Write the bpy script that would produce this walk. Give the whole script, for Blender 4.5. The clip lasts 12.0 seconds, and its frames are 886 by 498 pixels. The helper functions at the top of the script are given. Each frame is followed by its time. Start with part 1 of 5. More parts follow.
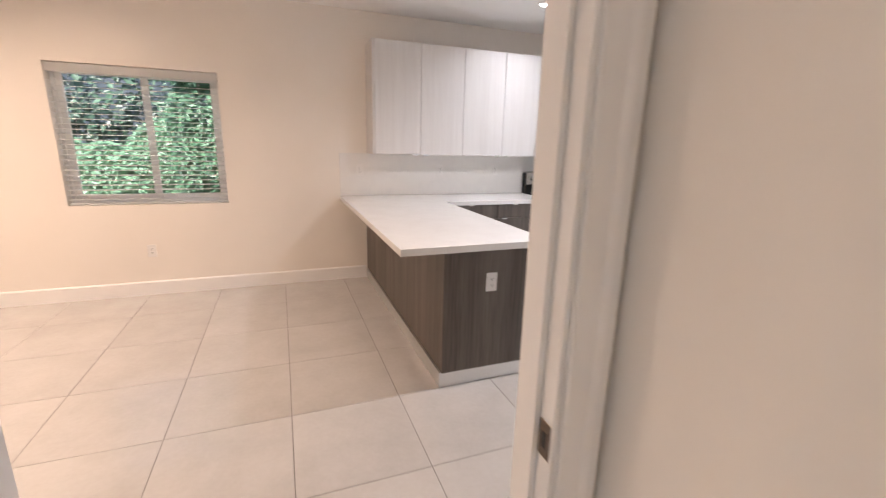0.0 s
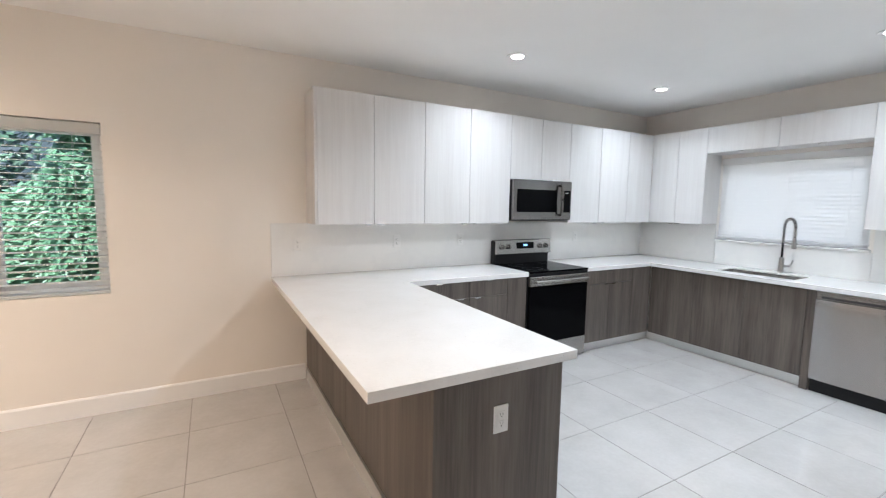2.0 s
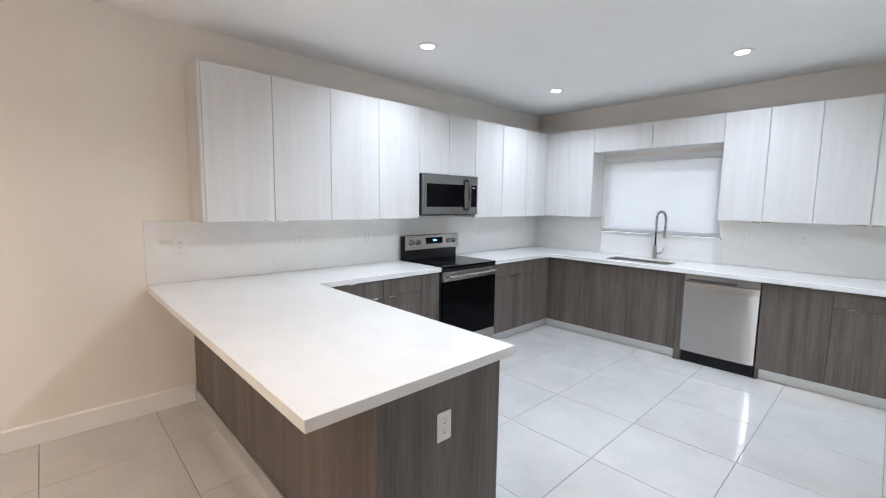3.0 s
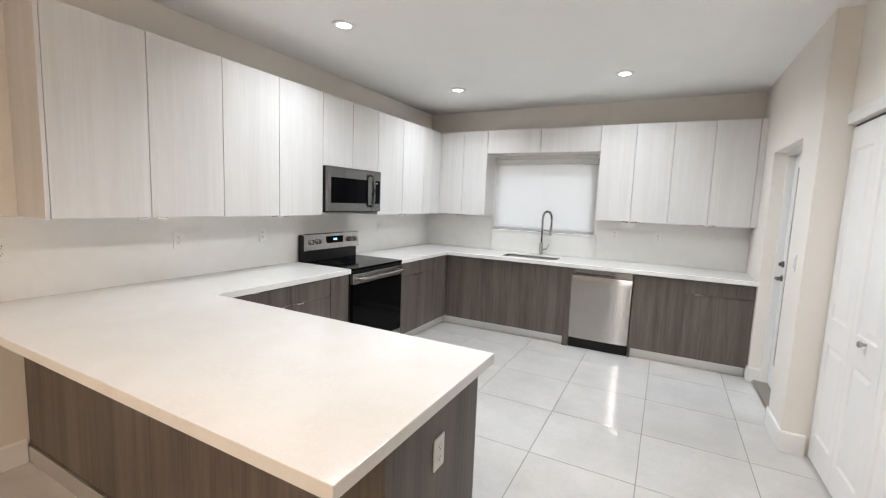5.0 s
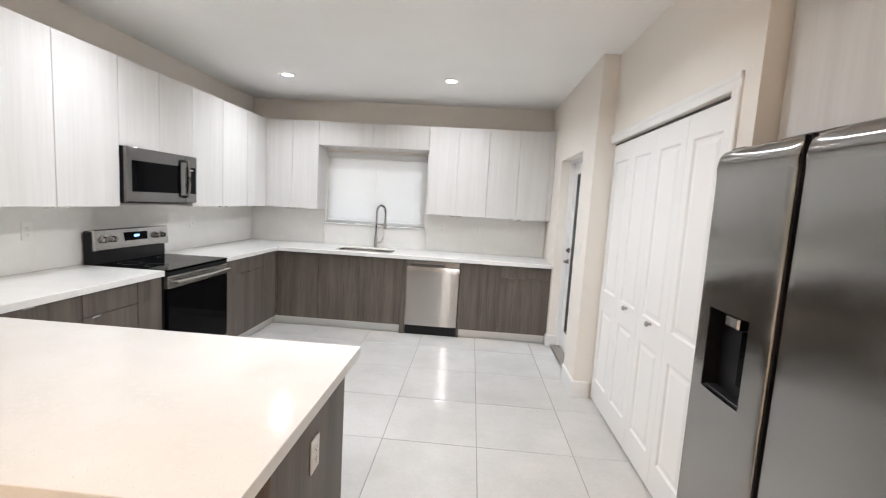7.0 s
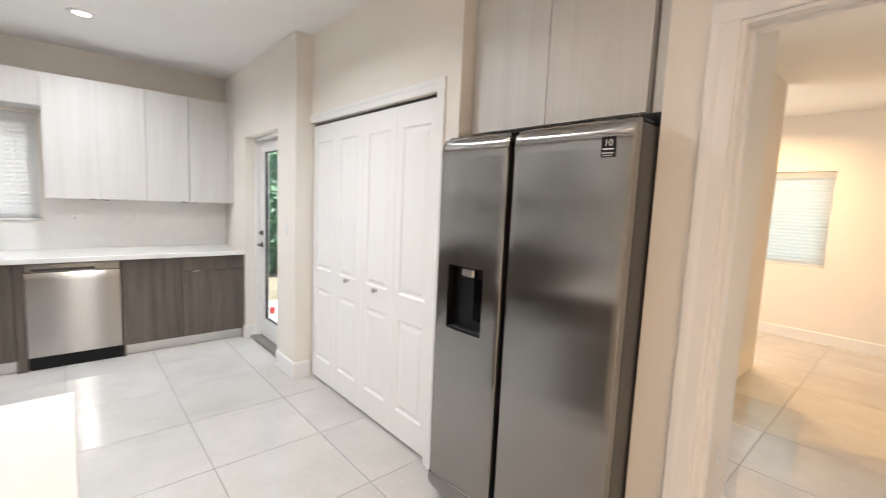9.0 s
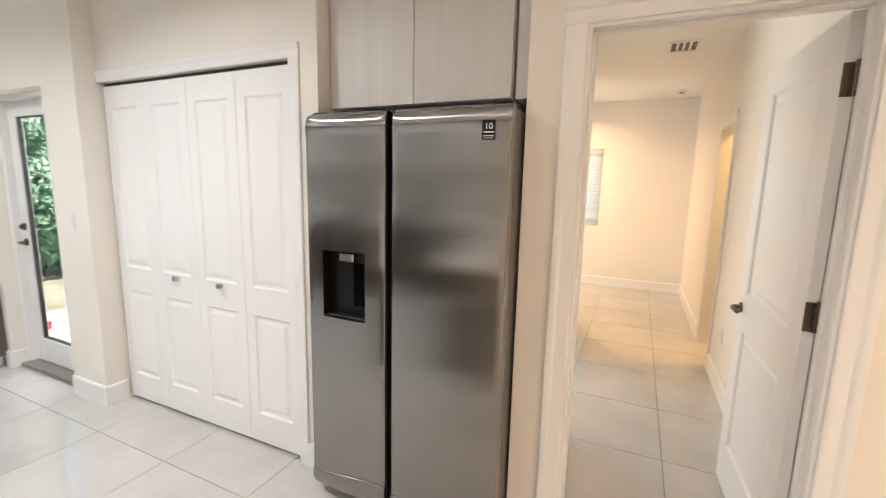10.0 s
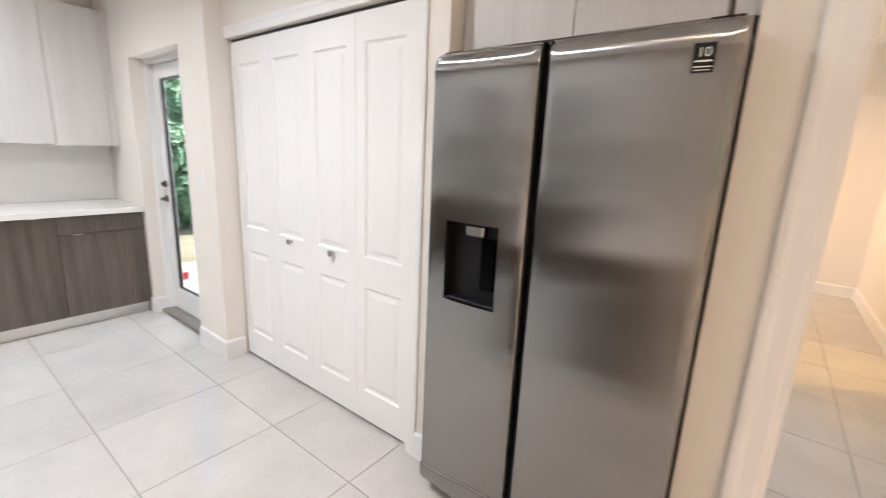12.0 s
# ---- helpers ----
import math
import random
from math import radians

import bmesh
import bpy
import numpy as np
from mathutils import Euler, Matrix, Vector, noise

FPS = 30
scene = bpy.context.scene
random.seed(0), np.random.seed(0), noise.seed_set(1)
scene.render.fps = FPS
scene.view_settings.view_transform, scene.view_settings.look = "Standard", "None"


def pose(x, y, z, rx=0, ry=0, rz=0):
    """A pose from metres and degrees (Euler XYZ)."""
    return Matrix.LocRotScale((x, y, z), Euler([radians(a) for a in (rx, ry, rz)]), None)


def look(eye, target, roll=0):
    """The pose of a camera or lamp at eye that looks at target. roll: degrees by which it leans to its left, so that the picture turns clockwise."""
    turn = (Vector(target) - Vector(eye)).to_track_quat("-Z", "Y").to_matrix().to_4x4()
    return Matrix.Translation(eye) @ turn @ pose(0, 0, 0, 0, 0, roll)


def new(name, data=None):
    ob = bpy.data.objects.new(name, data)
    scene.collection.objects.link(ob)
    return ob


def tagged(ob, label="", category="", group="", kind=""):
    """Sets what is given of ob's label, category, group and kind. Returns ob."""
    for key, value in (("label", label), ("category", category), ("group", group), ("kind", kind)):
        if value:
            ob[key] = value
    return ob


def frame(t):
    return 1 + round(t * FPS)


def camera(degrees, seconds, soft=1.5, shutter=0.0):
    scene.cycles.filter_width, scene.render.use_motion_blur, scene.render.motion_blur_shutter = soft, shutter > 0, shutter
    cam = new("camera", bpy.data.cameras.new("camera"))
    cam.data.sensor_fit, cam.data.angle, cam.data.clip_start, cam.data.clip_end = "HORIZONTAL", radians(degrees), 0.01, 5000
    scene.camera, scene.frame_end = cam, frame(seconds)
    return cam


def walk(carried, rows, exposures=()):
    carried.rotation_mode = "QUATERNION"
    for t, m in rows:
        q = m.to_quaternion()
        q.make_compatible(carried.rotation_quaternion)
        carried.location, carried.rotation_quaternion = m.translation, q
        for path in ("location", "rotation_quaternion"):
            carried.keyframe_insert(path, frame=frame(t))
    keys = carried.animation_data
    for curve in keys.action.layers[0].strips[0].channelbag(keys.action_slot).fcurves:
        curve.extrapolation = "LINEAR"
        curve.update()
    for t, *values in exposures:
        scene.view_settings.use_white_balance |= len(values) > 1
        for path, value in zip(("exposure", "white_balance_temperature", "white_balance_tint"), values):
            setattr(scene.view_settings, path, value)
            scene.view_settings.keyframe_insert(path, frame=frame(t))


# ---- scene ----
cam = camera(92.6, 12.0, soft=1.1, shutter=0.3)
PATH = [
    (0, (0.139, 0.057, 1.462), (0.833, 1.871, 0.985), 1.4),
    (0.5, (0.201, 0.359, 1.456), (0.67, 2.268, 1.085), 2.4),
    (1, (0.248, 0.602, 1.503), (0.783, 2.515, 1.274), 2.3),
    (1.5, (0.255, 0.794, 1.517), (1.034, 2.625, 1.317), 1.2),
    (2, (0.282, 0.911, 1.523), (1.242, 2.654, 1.32), 0.9),
    (2.5, (0.274, 1.026, 1.515), (1.469, 2.615, 1.289), 0.8),
    (3, (0.225, 1.121, 1.516), (1.588, 2.568, 1.298), 0.8),
    (3.2, (0.222, 1.134, 1.529), (1.618, 2.546, 1.295), 0.5),
    (4.8, (0.117, 1.571, 1.505), (1.846, 2.554, 1.298), 2.2),
    (5, (0.072, 1.609, 1.52), (1.833, 2.531, 1.298), 2.2),
    (5.5, (-0.029, 1.662, 1.526), (1.811, 2.411, 1.296), 2.5),
    (6, (-0.068, 1.671, 1.544), (1.837, 2.233, 1.307), 3.0),
    (6.5, (-0.05, 1.682, 1.524), (1.904, 2.043, 1.293), 3.3),
    (6.7, (-0.024, 1.701, 1.525), (1.944, 1.973, 1.301), 3.3),
    (8.3, (-0.001, 2.162, 1.467), (1.843, 1.417, 1.258), 3.0),
    (8.5, (0.028, 2.183, 1.481), (1.794, 1.27, 1.259), 2.6),
    (9, (0.145, 2.177, 1.479), (1.631, 0.856, 1.265), 2.5),
    (9.5, (0.257, 2.241, 1.501), (1.391, 0.613, 1.254), 1.8),
    (10, (0.354, 2.295, 1.499), (1.172, 0.496, 1.191), 1.3),
    (10.5, (0.449, 2.309, 1.469), (1.006, 0.432, 1.061), 1.2),
    (11, (0.534, 2.333, 1.448), (0.978, 0.445, 0.956), 1.5),
    (11.5, (0.58, 2.227, 1.434), (1.31, 0.425, 0.966), 1.7),
    (12, (0.663, 2.082, 1.437), (1.843, 0.528, 0.998), 2.5),
]
EXPOSURE = [
    (0.0, 1.23, 6700, 21), (0.5, 1.33, 5800, 12), (1.0, 1.36, 5500, 10), (1.5, 1.36, 5650, 10), (2.0, 1.31, 6050, 11), (2.5, 1.29, 6050, 11),
    (3.2, 1.31, 5900, 11), (5.0, 1.26, 6550, 12), (6.5, 1.31, 6600, 13), (8.5, 1.37, 6800, 13), (9.0, 1.39, 6750, 13), (10.0, 1.39, 6900, 13), (11.0, 1.43, 7000, 16), (12.0, 1.45, 6650, 15),
]
walk(cam, [(t, look(eye, target, roll)) for t, eye, target, roll in PATH], EXPOSURE)

# ---- daylight and lamps ----
world = bpy.data.worlds.new("sky")
scene.world = world
world.use_nodes = True
wn = world.node_tree.nodes
sky = wn.new("ShaderNodeTexSky")
sky.sky_type, sky.sun_disc = "NISHITA", False
sky.sun_elevation, sky.sun_rotation = radians(55.2), radians(208.6)
wn["Background"].inputs["Strength"].default_value = 0.15
world.node_tree.links.new(sky.outputs[0], wn["Background"].inputs["Color"])
sun = new("sun", bpy.data.lights.new("sun", "SUN"))
sun.data.energy, sun.data.angle, sun.data.color = 5.0, radians(0.6), (1, 0.97, 0.93)
sun.matrix_world = look((-6, -11, 18), (0, 0, 0))


def disc_lamp(x, y, z, watts, colour, size=0.045, spread=156):
    ob = new("recessed_glow", bpy.data.lights.new("recessed_glow", "AREA"))
    ob.data.shape, ob.data.size, ob.data.energy, ob.data.color = "DISK", size, watts, colour
    ob.data.spread = radians(spread)
    ob.matrix_world = pose(x, y, z)
    return ob


# An added area lamp that stands in for sky light at an opening.
def daylight_fill_lamp(eye, target, w, h, watts, colour):
    ob = new("added_daylight_fill", bpy.data.lights.new("added_daylight_fill", "AREA"))
    ob.data.shape, ob.data.size, ob.data.size_y, ob.data.energy, ob.data.color = "RECTANGLE", w, h, watts, colour
    ob.matrix_world = look(eye, target)
    return ob


CEIL = 2.72
COOL, WARM = (0.88, 0.95, 1.0), (1.0, 0.77, 0.575)
KITCHEN_LAMPS = [(2.477, 3.715), (4.29, 3.708), (4.285, 2.05), (2.477, 2.05)]
# Unseen warm lamps; number, places and watts are assumed to light the living side.
UNSEEN_LIVING_LAMPS = [(0.45, 2.1), (-1.36, 3.72), (-1.36, 2.1), (-3.1, 2.1), (-3.1, 3.72)]
# Unseen lamp, placed out of sight in the far room to warm the hall.
HIDDEN_HALL_LAMPS = [(1.5, -3.55)]
for (px, py), watts in zip(KITCHEN_LAMPS, (5.4, 5.2, 6.2, 12.6)):
    disc_lamp(px, py, CEIL - 0.012, watts, COOL, spread=142 if py > 3 else 152)
for (px, py), watts in zip(UNSEEN_LIVING_LAMPS, (3.0, 3.0, 9.0, 13, 18)):
    disc_lamp(px, py, CEIL - 0.012, watts, WARM, spread=152)
for px, py in HIDDEN_HALL_LAMPS:
    disc_lamp(px, py, CEIL - 0.012, 19, (1.0, 0.66, 0.36))
disc_lamp(-1.0, -2.1, CEIL - 0.012, 12, (1.0, 0.62, 0.2))
# Added behind the sink blind to brighten its slats.
daylight_fill_lamp((5.435, 3.005, 1.65), (0, 3.005, 1.65), 1.15, 0.8, 1.9, (0.97, 0.97, 1.0))
# Added outdoors above the garden door, out of sight, as extra sky light.
daylight_fill_lamp((4.21, -0.15, 2.45), (4.21, 1.1, 0.4), 0.8, 0.5, 8, (0.82, 0.95, 1.0))
# Added outdoors above the living window, out of sight, as extra sky light.
daylight_fill_lamp((-0.98, 5.35, 2.72), (-0.98, 4.6, 1.3), 1.2, 0.4, 5, (0.86, 1.0, 0.98))
# Added cyan fill behind the far room's blind.
daylight_fill_lamp((1.435, -4.6, 1.47), (1.435, 0, 1.47), 1.0, 1.0, 1.8, (0.5, 0.95, 1.0))
# Added fill in an unseen east opening, for the hall floor's light patch.
daylight_fill_lamp((3.12, -1.6, 1.35), (0, -0.6, 0.3), 1.3, 1.4, 20, (0.9, 0.97, 1.0))

# ---- materials ----
def material(name, base=(0.8, 0.8, 0.8), rough=0.5, metal=0.0, spec=0.5):
    m = bpy.data.materials.new(name)
    m.use_nodes = True
    b = m.node_tree.nodes["Principled BSDF"]
    b.inputs["Base Color"].default_value = (*base, 1)
    b.inputs["Roughness"].default_value = rough
    b.inputs["Metallic"].default_value = metal
    b.inputs["Specular IOR Level"].default_value = spec
    return m, m.node_tree, b


def coords(nt, scale=(1, 1, 1), shift=False):
    tc, mp = nt.nodes.new("ShaderNodeTexCoord"), nt.nodes.new("ShaderNodeMapping")
    mp.inputs["Scale"].default_value = scale
    nt.links.new(tc.outputs["Object"], mp.inputs["Vector"])
    if shift:
        info, mul = nt.nodes.new("ShaderNodeObjectInfo"), nt.nodes.new("ShaderNodeMath")
        mul.operation = "MULTIPLY"
        mul.inputs[1].default_value = 37.0
        nt.links.new(info.outputs["Random"], mul.inputs[0])
        nt.links.new(mul.outputs[0], mp.inputs["Location"])
    return mp.outputs["Vector"]


def noise_at(nt, vec, scale, detail=4.0, rough=0.5):
    n = nt.nodes.new("ShaderNodeTexNoise")
    n.inputs["Scale"].default_value, n.inputs["Detail"].default_value, n.inputs["Roughness"].default_value = scale, detail, rough
    nt.links.new(vec, n.inputs["Vector"])
    return n.outputs["Fac"]


def ramp(nt, fac, stops):
    r = nt.nodes.new("ShaderNodeValToRGB")
    while len(r.color_ramp.elements) < len(stops):
        r.color_ramp.elements.new(0.5)
    for e, (p, c) in zip(r.color_ramp.elements, stops):
        e.position = p
        e.color = (*c, 1) if len(c) == 3 else c
    nt.links.new(fac, r.inputs[0])
    return r.outputs["Color"]


def mix(nt, a, b, fac, mode="MIX"):
    n = nt.nodes.new("ShaderNodeMix")
    n.data_type, n.blend_type = "RGBA", mode
    if isinstance(fac, float):
        n.inputs["Factor"].default_value = fac
    else:
        nt.links.new(fac, n.inputs["Factor"])
    nt.links.new(a, n.inputs["A"])
    nt.links.new(b, n.inputs["B"])
    return n.outputs["Result"]


def bump(nt, b, height, strength, distance=0.002):
    n = nt.nodes.new("ShaderNodeBump")
    n.inputs["Strength"].default_value, n.inputs["Distance"].default_value = strength, distance
    nt.links.new(height, n.inputs["Height"])
    nt.links.new(n.outputs[0], b.inputs["Normal"])


def vary_rough(nt, b, fac, lo, hi):
    n = nt.nodes.new("ShaderNodeMapRange")
    n.inputs["To Min"].default_value, n.inputs["To Max"].default_value = lo, hi
    nt.links.new(fac, n.inputs["Value"])
    nt.links.new(n.outputs[0], b.inputs["Roughness"])


def paint(name, base, rough=0.55, relief=0.12, spread=0.03):
    m, nt, b = material(name, base, rough)
    v = coords(nt)
    big, fine = noise_at(nt, v, 1.7, 3), noise_at(nt, v, 190, 2)
    lo = tuple(max(0, c - spread) for c in base)
    hi = tuple(min(1, c + spread) for c in base)
    nt.links.new(ramp(nt, big, [(0.3, lo), (0.7, hi)]), b.inputs["Base Color"])
    vary_rough(nt, b, big, rough - 0.06, rough + 0.06)
    bump(nt, b, fine, relief)
    return m


def wood(name, dark, light, stretch, rough=0.42, grain=110):
    """Vertical grain: long along z."""
    m, nt, b = material(name, light, rough)
    v = coords(nt, (1, 1, stretch), shift=True)
    fine, broad = noise_at(nt, v, grain, 6, 0.62), noise_at(nt, v, grain * 0.14, 4, 0.6)
    mid = tuple((p + q) / 2 for p, q in zip(dark, light))
    c1 = ramp(nt, fine, [(0.36, dark), (0.5, mid), (0.66, light)])
    c2 = ramp(nt, broad, [(0.35, dark), (0.65, light)])
    nt.links.new(mix(nt, c1, c2, 0.55), b.inputs["Base Color"])
    vary_rough(nt, b, fine, rough - 0.08, rough + 0.1)
    bump(nt, b, fine, 0.25, 0.0008)
    return m


def metal(name, base, rough, stretch=(1, 1, 1), scale=60, spread=0.06, relief=0.05):
    m, nt, b = material(name, base, rough, 1.0)
    v = coords(nt, stretch)
    f = noise_at(nt, v, scale, 3)
    nt.links.new(ramp(nt, f, [(0.3, tuple(c * (1 - spread) for c in base)), (0.7, tuple(min(1, c * (1 + spread)) for c in base))]), b.inputs["Base Color"])
    vary_rough(nt, b, f, rough - 0.015, rough + 0.015)
    if relief:
        bump(nt, b, f, relief, 0.0005)
    return m


def brushed(m, amount, turn=0.0):
    """Stretch the gloss along the grain of brushed metal."""
    nt = m.node_tree
    b, t = nt.nodes["Principled BSDF"], nt.nodes.new("ShaderNodeTangent")
    t.direction_type, t.axis = "RADIAL", "Z"
    b.inputs["Anisotropic"].default_value, b.inputs["Anisotropic Rotation"].default_value = amount, turn
    nt.links.new(t.outputs[0], b.inputs["Tangent"])


WALL = paint("warm_white_wall_paint", (0.83, 0.786, 0.728), 0.6, 0.08, 0.015)
CEILING = paint("white_ceiling_paint", (0.87, 0.865, 0.85), 0.75, 0.1, 0.015)
TRIM = paint("white_trim_paint", (0.835, 0.828, 0.82), 0.32, 0.04, 0.012)
LIGHTWOOD = wood("whitewashed_wood_laminate", (0.635, 0.615, 0.602), (0.715, 0.703, 0.693), 0.035, 0.42, 70)
DARKWOOD = wood("grey_brown_wood_laminate", (0.062, 0.049, 0.041), (0.158, 0.131, 0.111), 0.045, 0.48, 75)
STEEL = metal("brushed_stainless_steel", (0.47, 0.455, 0.44), 0.24, (30, 30, 1), 40, 0.03, 0.0)
brushed(STEEL, 0.7, 0.25)
DARKSTEEL = metal("dark_fingerprint_proof_steel", (0.35, 0.34, 0.33), 0.2, (60, 60, 0.5), 60, 0.008, 0.0)
brushed(DARKSTEEL, 1.0, 0.0)
BLACKSTEEL = metal("black_stainless_steel", (0.24, 0.235, 0.23), 0.2, (60, 60, 0.5), 60, 0.03, 0.0)
brushed(BLACKSTEEL, 0.95, 0.25)
STREAKSTEEL = metal("vertically_streaked_stainless_steel", (0.48, 0.47, 0.46), 0.25, (30, 30, 1), 40, 0.03, 0.0)
brushed(STREAKSTEEL, 1.0, 0.25)
CHROME = metal("chrome", (0.75, 0.75, 0.75), 0.12)
NICKEL = metal("brushed_nickel", (0.45, 0.43, 0.41), 0.3)
BRONZE = metal("aged_bronze", (0.16, 0.125, 0.10), 0.38)
PLINTH = metal("brushed_aluminium_plinth", (0.74, 0.74, 0.73), 0.3, (1, 1, 20), 50)
BLACKGLASS = material("black_glass", (0.003, 0.003, 0.0035), 0.06, 0.0, 0.05)[0]
BLACK = material("black_plastic", (0.007, 0.007, 0.008), 0.35, 0.0, 0.3)[0]
GREYPLASTIC = material("dark_grey_plastic", (0.05, 0.05, 0.052), 0.3)[0]
RUBBER = material("dark_gasket", (0.015, 0.015, 0.015), 0.7)[0]
PLASTIC = material("white_plastic", (0.80, 0.79, 0.77), 0.35)[0]
SLATWHITE = material("white_blind_slat", (0.80, 0.80, 0.79), 0.45)[0]


def let_light_through(m, colour, share):
    """Mix in a translucent lobe, for thin slats and leaves."""
    nt = m.node_tree
    b, o = nt.nodes["Principled BSDF"], nt.nodes["Material Output"]
    t, x = nt.nodes.new("ShaderNodeBsdfTranslucent"), nt.nodes.new("ShaderNodeMixShader")
    t.inputs["Color"].default_value = (*colour, 1)
    x.inputs[0].default_value = share
    nt.links.new(b.outputs[0], x.inputs[1])
    nt.links.new(t.outputs[0], x.inputs[2])
    nt.links.new(x.outputs[0], o.inputs["Surface"])


let_light_through(SLATWHITE, (0.86, 0.86, 0.85), 0.5)
LABELWHITE = material("label_white_ink", (0.8, 0.8, 0.8), 0.5)[0]


def make_quartz():
    m, nt, b = material("white_speckled_quartz", (0.82, 0.81, 0.79), 0.16)
    v = coords(nt)
    vor = nt.nodes.new("ShaderNodeTexVoronoi")
    vor.inputs["Scale"].default_value = 150
    nt.links.new(v, vor.inputs["Vector"])
    specks = ramp(nt, vor.outputs["Distance"], [(0.10, (0.42, 0.38, 0.34)), (0.17, (0.78, 0.77, 0.75))])
    keep = ramp(nt, noise_at(nt, v, 60, 2), [(0.5, (0, 0, 0)), (0.62, (1, 1, 1))])
    ground = ramp(nt, noise_at(nt, v, 6, 4), [(0.3, (0.74, 0.73, 0.71)), (0.7, (0.79, 0.785, 0.77))])
    nt.links.new(mix(nt, ground, specks, keep), b.inputs["Base Color"])
    vary_rough(nt, b, noise_at(nt, v, 30, 3), 0.07, 0.13)
    return m


def make_splash():
    m, nt, b = material("glossy_white_marble_slab", (0.80, 0.79, 0.77), 0.1)
    v = coords(nt)
    n = noise_at(nt, v, 2.2, 7, 0.6)
    nt.links.new(ramp(nt, n, [(0.40, (0.82, 0.81, 0.785)), (0.5, (0.80, 0.79, 0.77)), (0.56, (0.825, 0.815, 0.79))]), b.inputs["Base Color"])
    vary_rough(nt, b, noise_at(nt, v, 12, 3), 0.08, 0.16)
    return m


def make_tile():
    m, nt, b = material("polished_porcelain_tile", (0.58, 0.56, 0.53), 0.06, 0.0, 0.9)
    v = coords(nt, shift=True)
    cloud, fine = noise_at(nt, v, 2.6, 6, 0.6), noise_at(nt, v, 45, 4)
    c1 = ramp(nt, cloud, [(0.32, (0.455, 0.44, 0.42)), (0.5, (0.515, 0.50, 0.48)), (0.68, (0.565, 0.553, 0.535))])
    c2 = ramp(nt, fine, [(0.3, (0.48, 0.465, 0.445)), (0.7, (0.54, 0.53, 0.515))])
    nt.links.new(mix(nt, c1, c2, 0.35), b.inputs["Base Color"])
    vary_rough(nt, b, cloud, 0.008, 0.035)
    return m


def make_glass():
    m, nt, b = material("clear_glass", (1, 1, 1), 0.0)
    b.inputs["Transmission Weight"].default_value = 1.0
    b.inputs["IOR"].default_value = 1.05
    return m


def emitter(name, colour, strength):
    m, nt, b = material(name, colour, 0.5)
    b.inputs["Emission Color"].default_value = (*colour, 1)
    b.inputs["Emission Strength"].default_value = strength
    return m


def make_leaf(name, lo, hi):
    m, nt, b = material(name, lo, 0.45)
    g = nt.nodes.new("ShaderNodeNewGeometry")
    nt.links.new(ramp(nt, g.outputs["Random Per Island"], [(0.0, lo), (0.6, hi), (1.0, tuple(c * 1.5 for c in hi))]), b.inputs["Base Color"])
    b.inputs["Transmission Weight"].default_value = 0.0
    return m


QUARTZ, SPLASH, TILE, GLASS = make_quartz(), make_splash(), make_tile(), make_glass()
GROUT = paint("grey_grout", (0.21, 0.195, 0.18), 0.85)
LAMPGLOW = emitter("lamp_lens", (1.0, 0.98, 0.94), 14.0)
DISPLAY = emitter("blue_display_digits", (0.25, 0.6, 1.0), 1.3)
LEAF = make_leaf("hedge_leaf", (0.10, 0.21, 0.12), (0.16, 0.31, 0.19))
let_light_through(LEAF, (0.22, 0.42, 0.26), 0.35)
LEAFMID = make_leaf("shrub_leaf", (0.04, 0.11, 0.06), (0.09, 0.20, 0.11))
let_light_through(LEAFMID, (0.16, 0.32, 0.18), 0.25)
# Darkened copy of the leaf: the shade of the rear trees is in its colour.
LEAFDARK = make_leaf("shaded_leaf", (0.02, 0.055, 0.035), (0.05, 0.11, 0.065))
BARK = paint("grey_bark", (0.14, 0.11, 0.08), 0.9, 0.6)
SOIL = paint("garden_ground", (0.20, 0.19, 0.13), 0.95, 0.6, 0.06)
PAVING = paint("pale_concrete_path", (0.42, 0.41, 0.39), 0.9, 0.4, 0.05)
HOUSEWALL = paint("grey_blue_house_render", (0.06, 0.085, 0.10), 0.8)
REDPAINT = material("red_plastic", (0.5, 0.03, 0.04), 0.4)[0]

# ---- building tools ----
ORIGIN = {}


def box(bm, x0, x1, y0, y1, z0, z1, bevel=0.0, seg=1):
    x0, x1, y0, y1, z0, z1 = min(x0, x1), max(x0, x1), min(y0, y1), max(y0, y1), min(z0, z1), max(z0, z1)
    m = Matrix.LocRotScale(((x0 + x1) / 2, (y0 + y1) / 2, (z0 + z1) / 2), None, (x1 - x0, y1 - y0, z1 - z0))
    vs = bmesh.ops.create_cube(bm, size=1, matrix=m)["verts"]
    if bevel:
        es = list({e for v in vs for e in v.link_edges})
        bmesh.ops.bevel(bm, geom=es, offset=bevel, segments=seg, profile=0.5, affect="EDGES")
    return bm


def boxed(*a, **k):
    return box(bmesh.new(), *a, **k)


def rod(bm, p, q, r, r2=None, seg=16):
    p, q = Vector(p), Vector(q)
    d = q - p
    m = Matrix.Translation((p + q) / 2) @ d.to_track_quat("Z", "Y").to_matrix().to_4x4()
    bmesh.ops.create_cone(bm, cap_ends=True, segments=seg, radius1=r, radius2=r if r2 is None else r2, depth=d.length, matrix=m)
    return bm


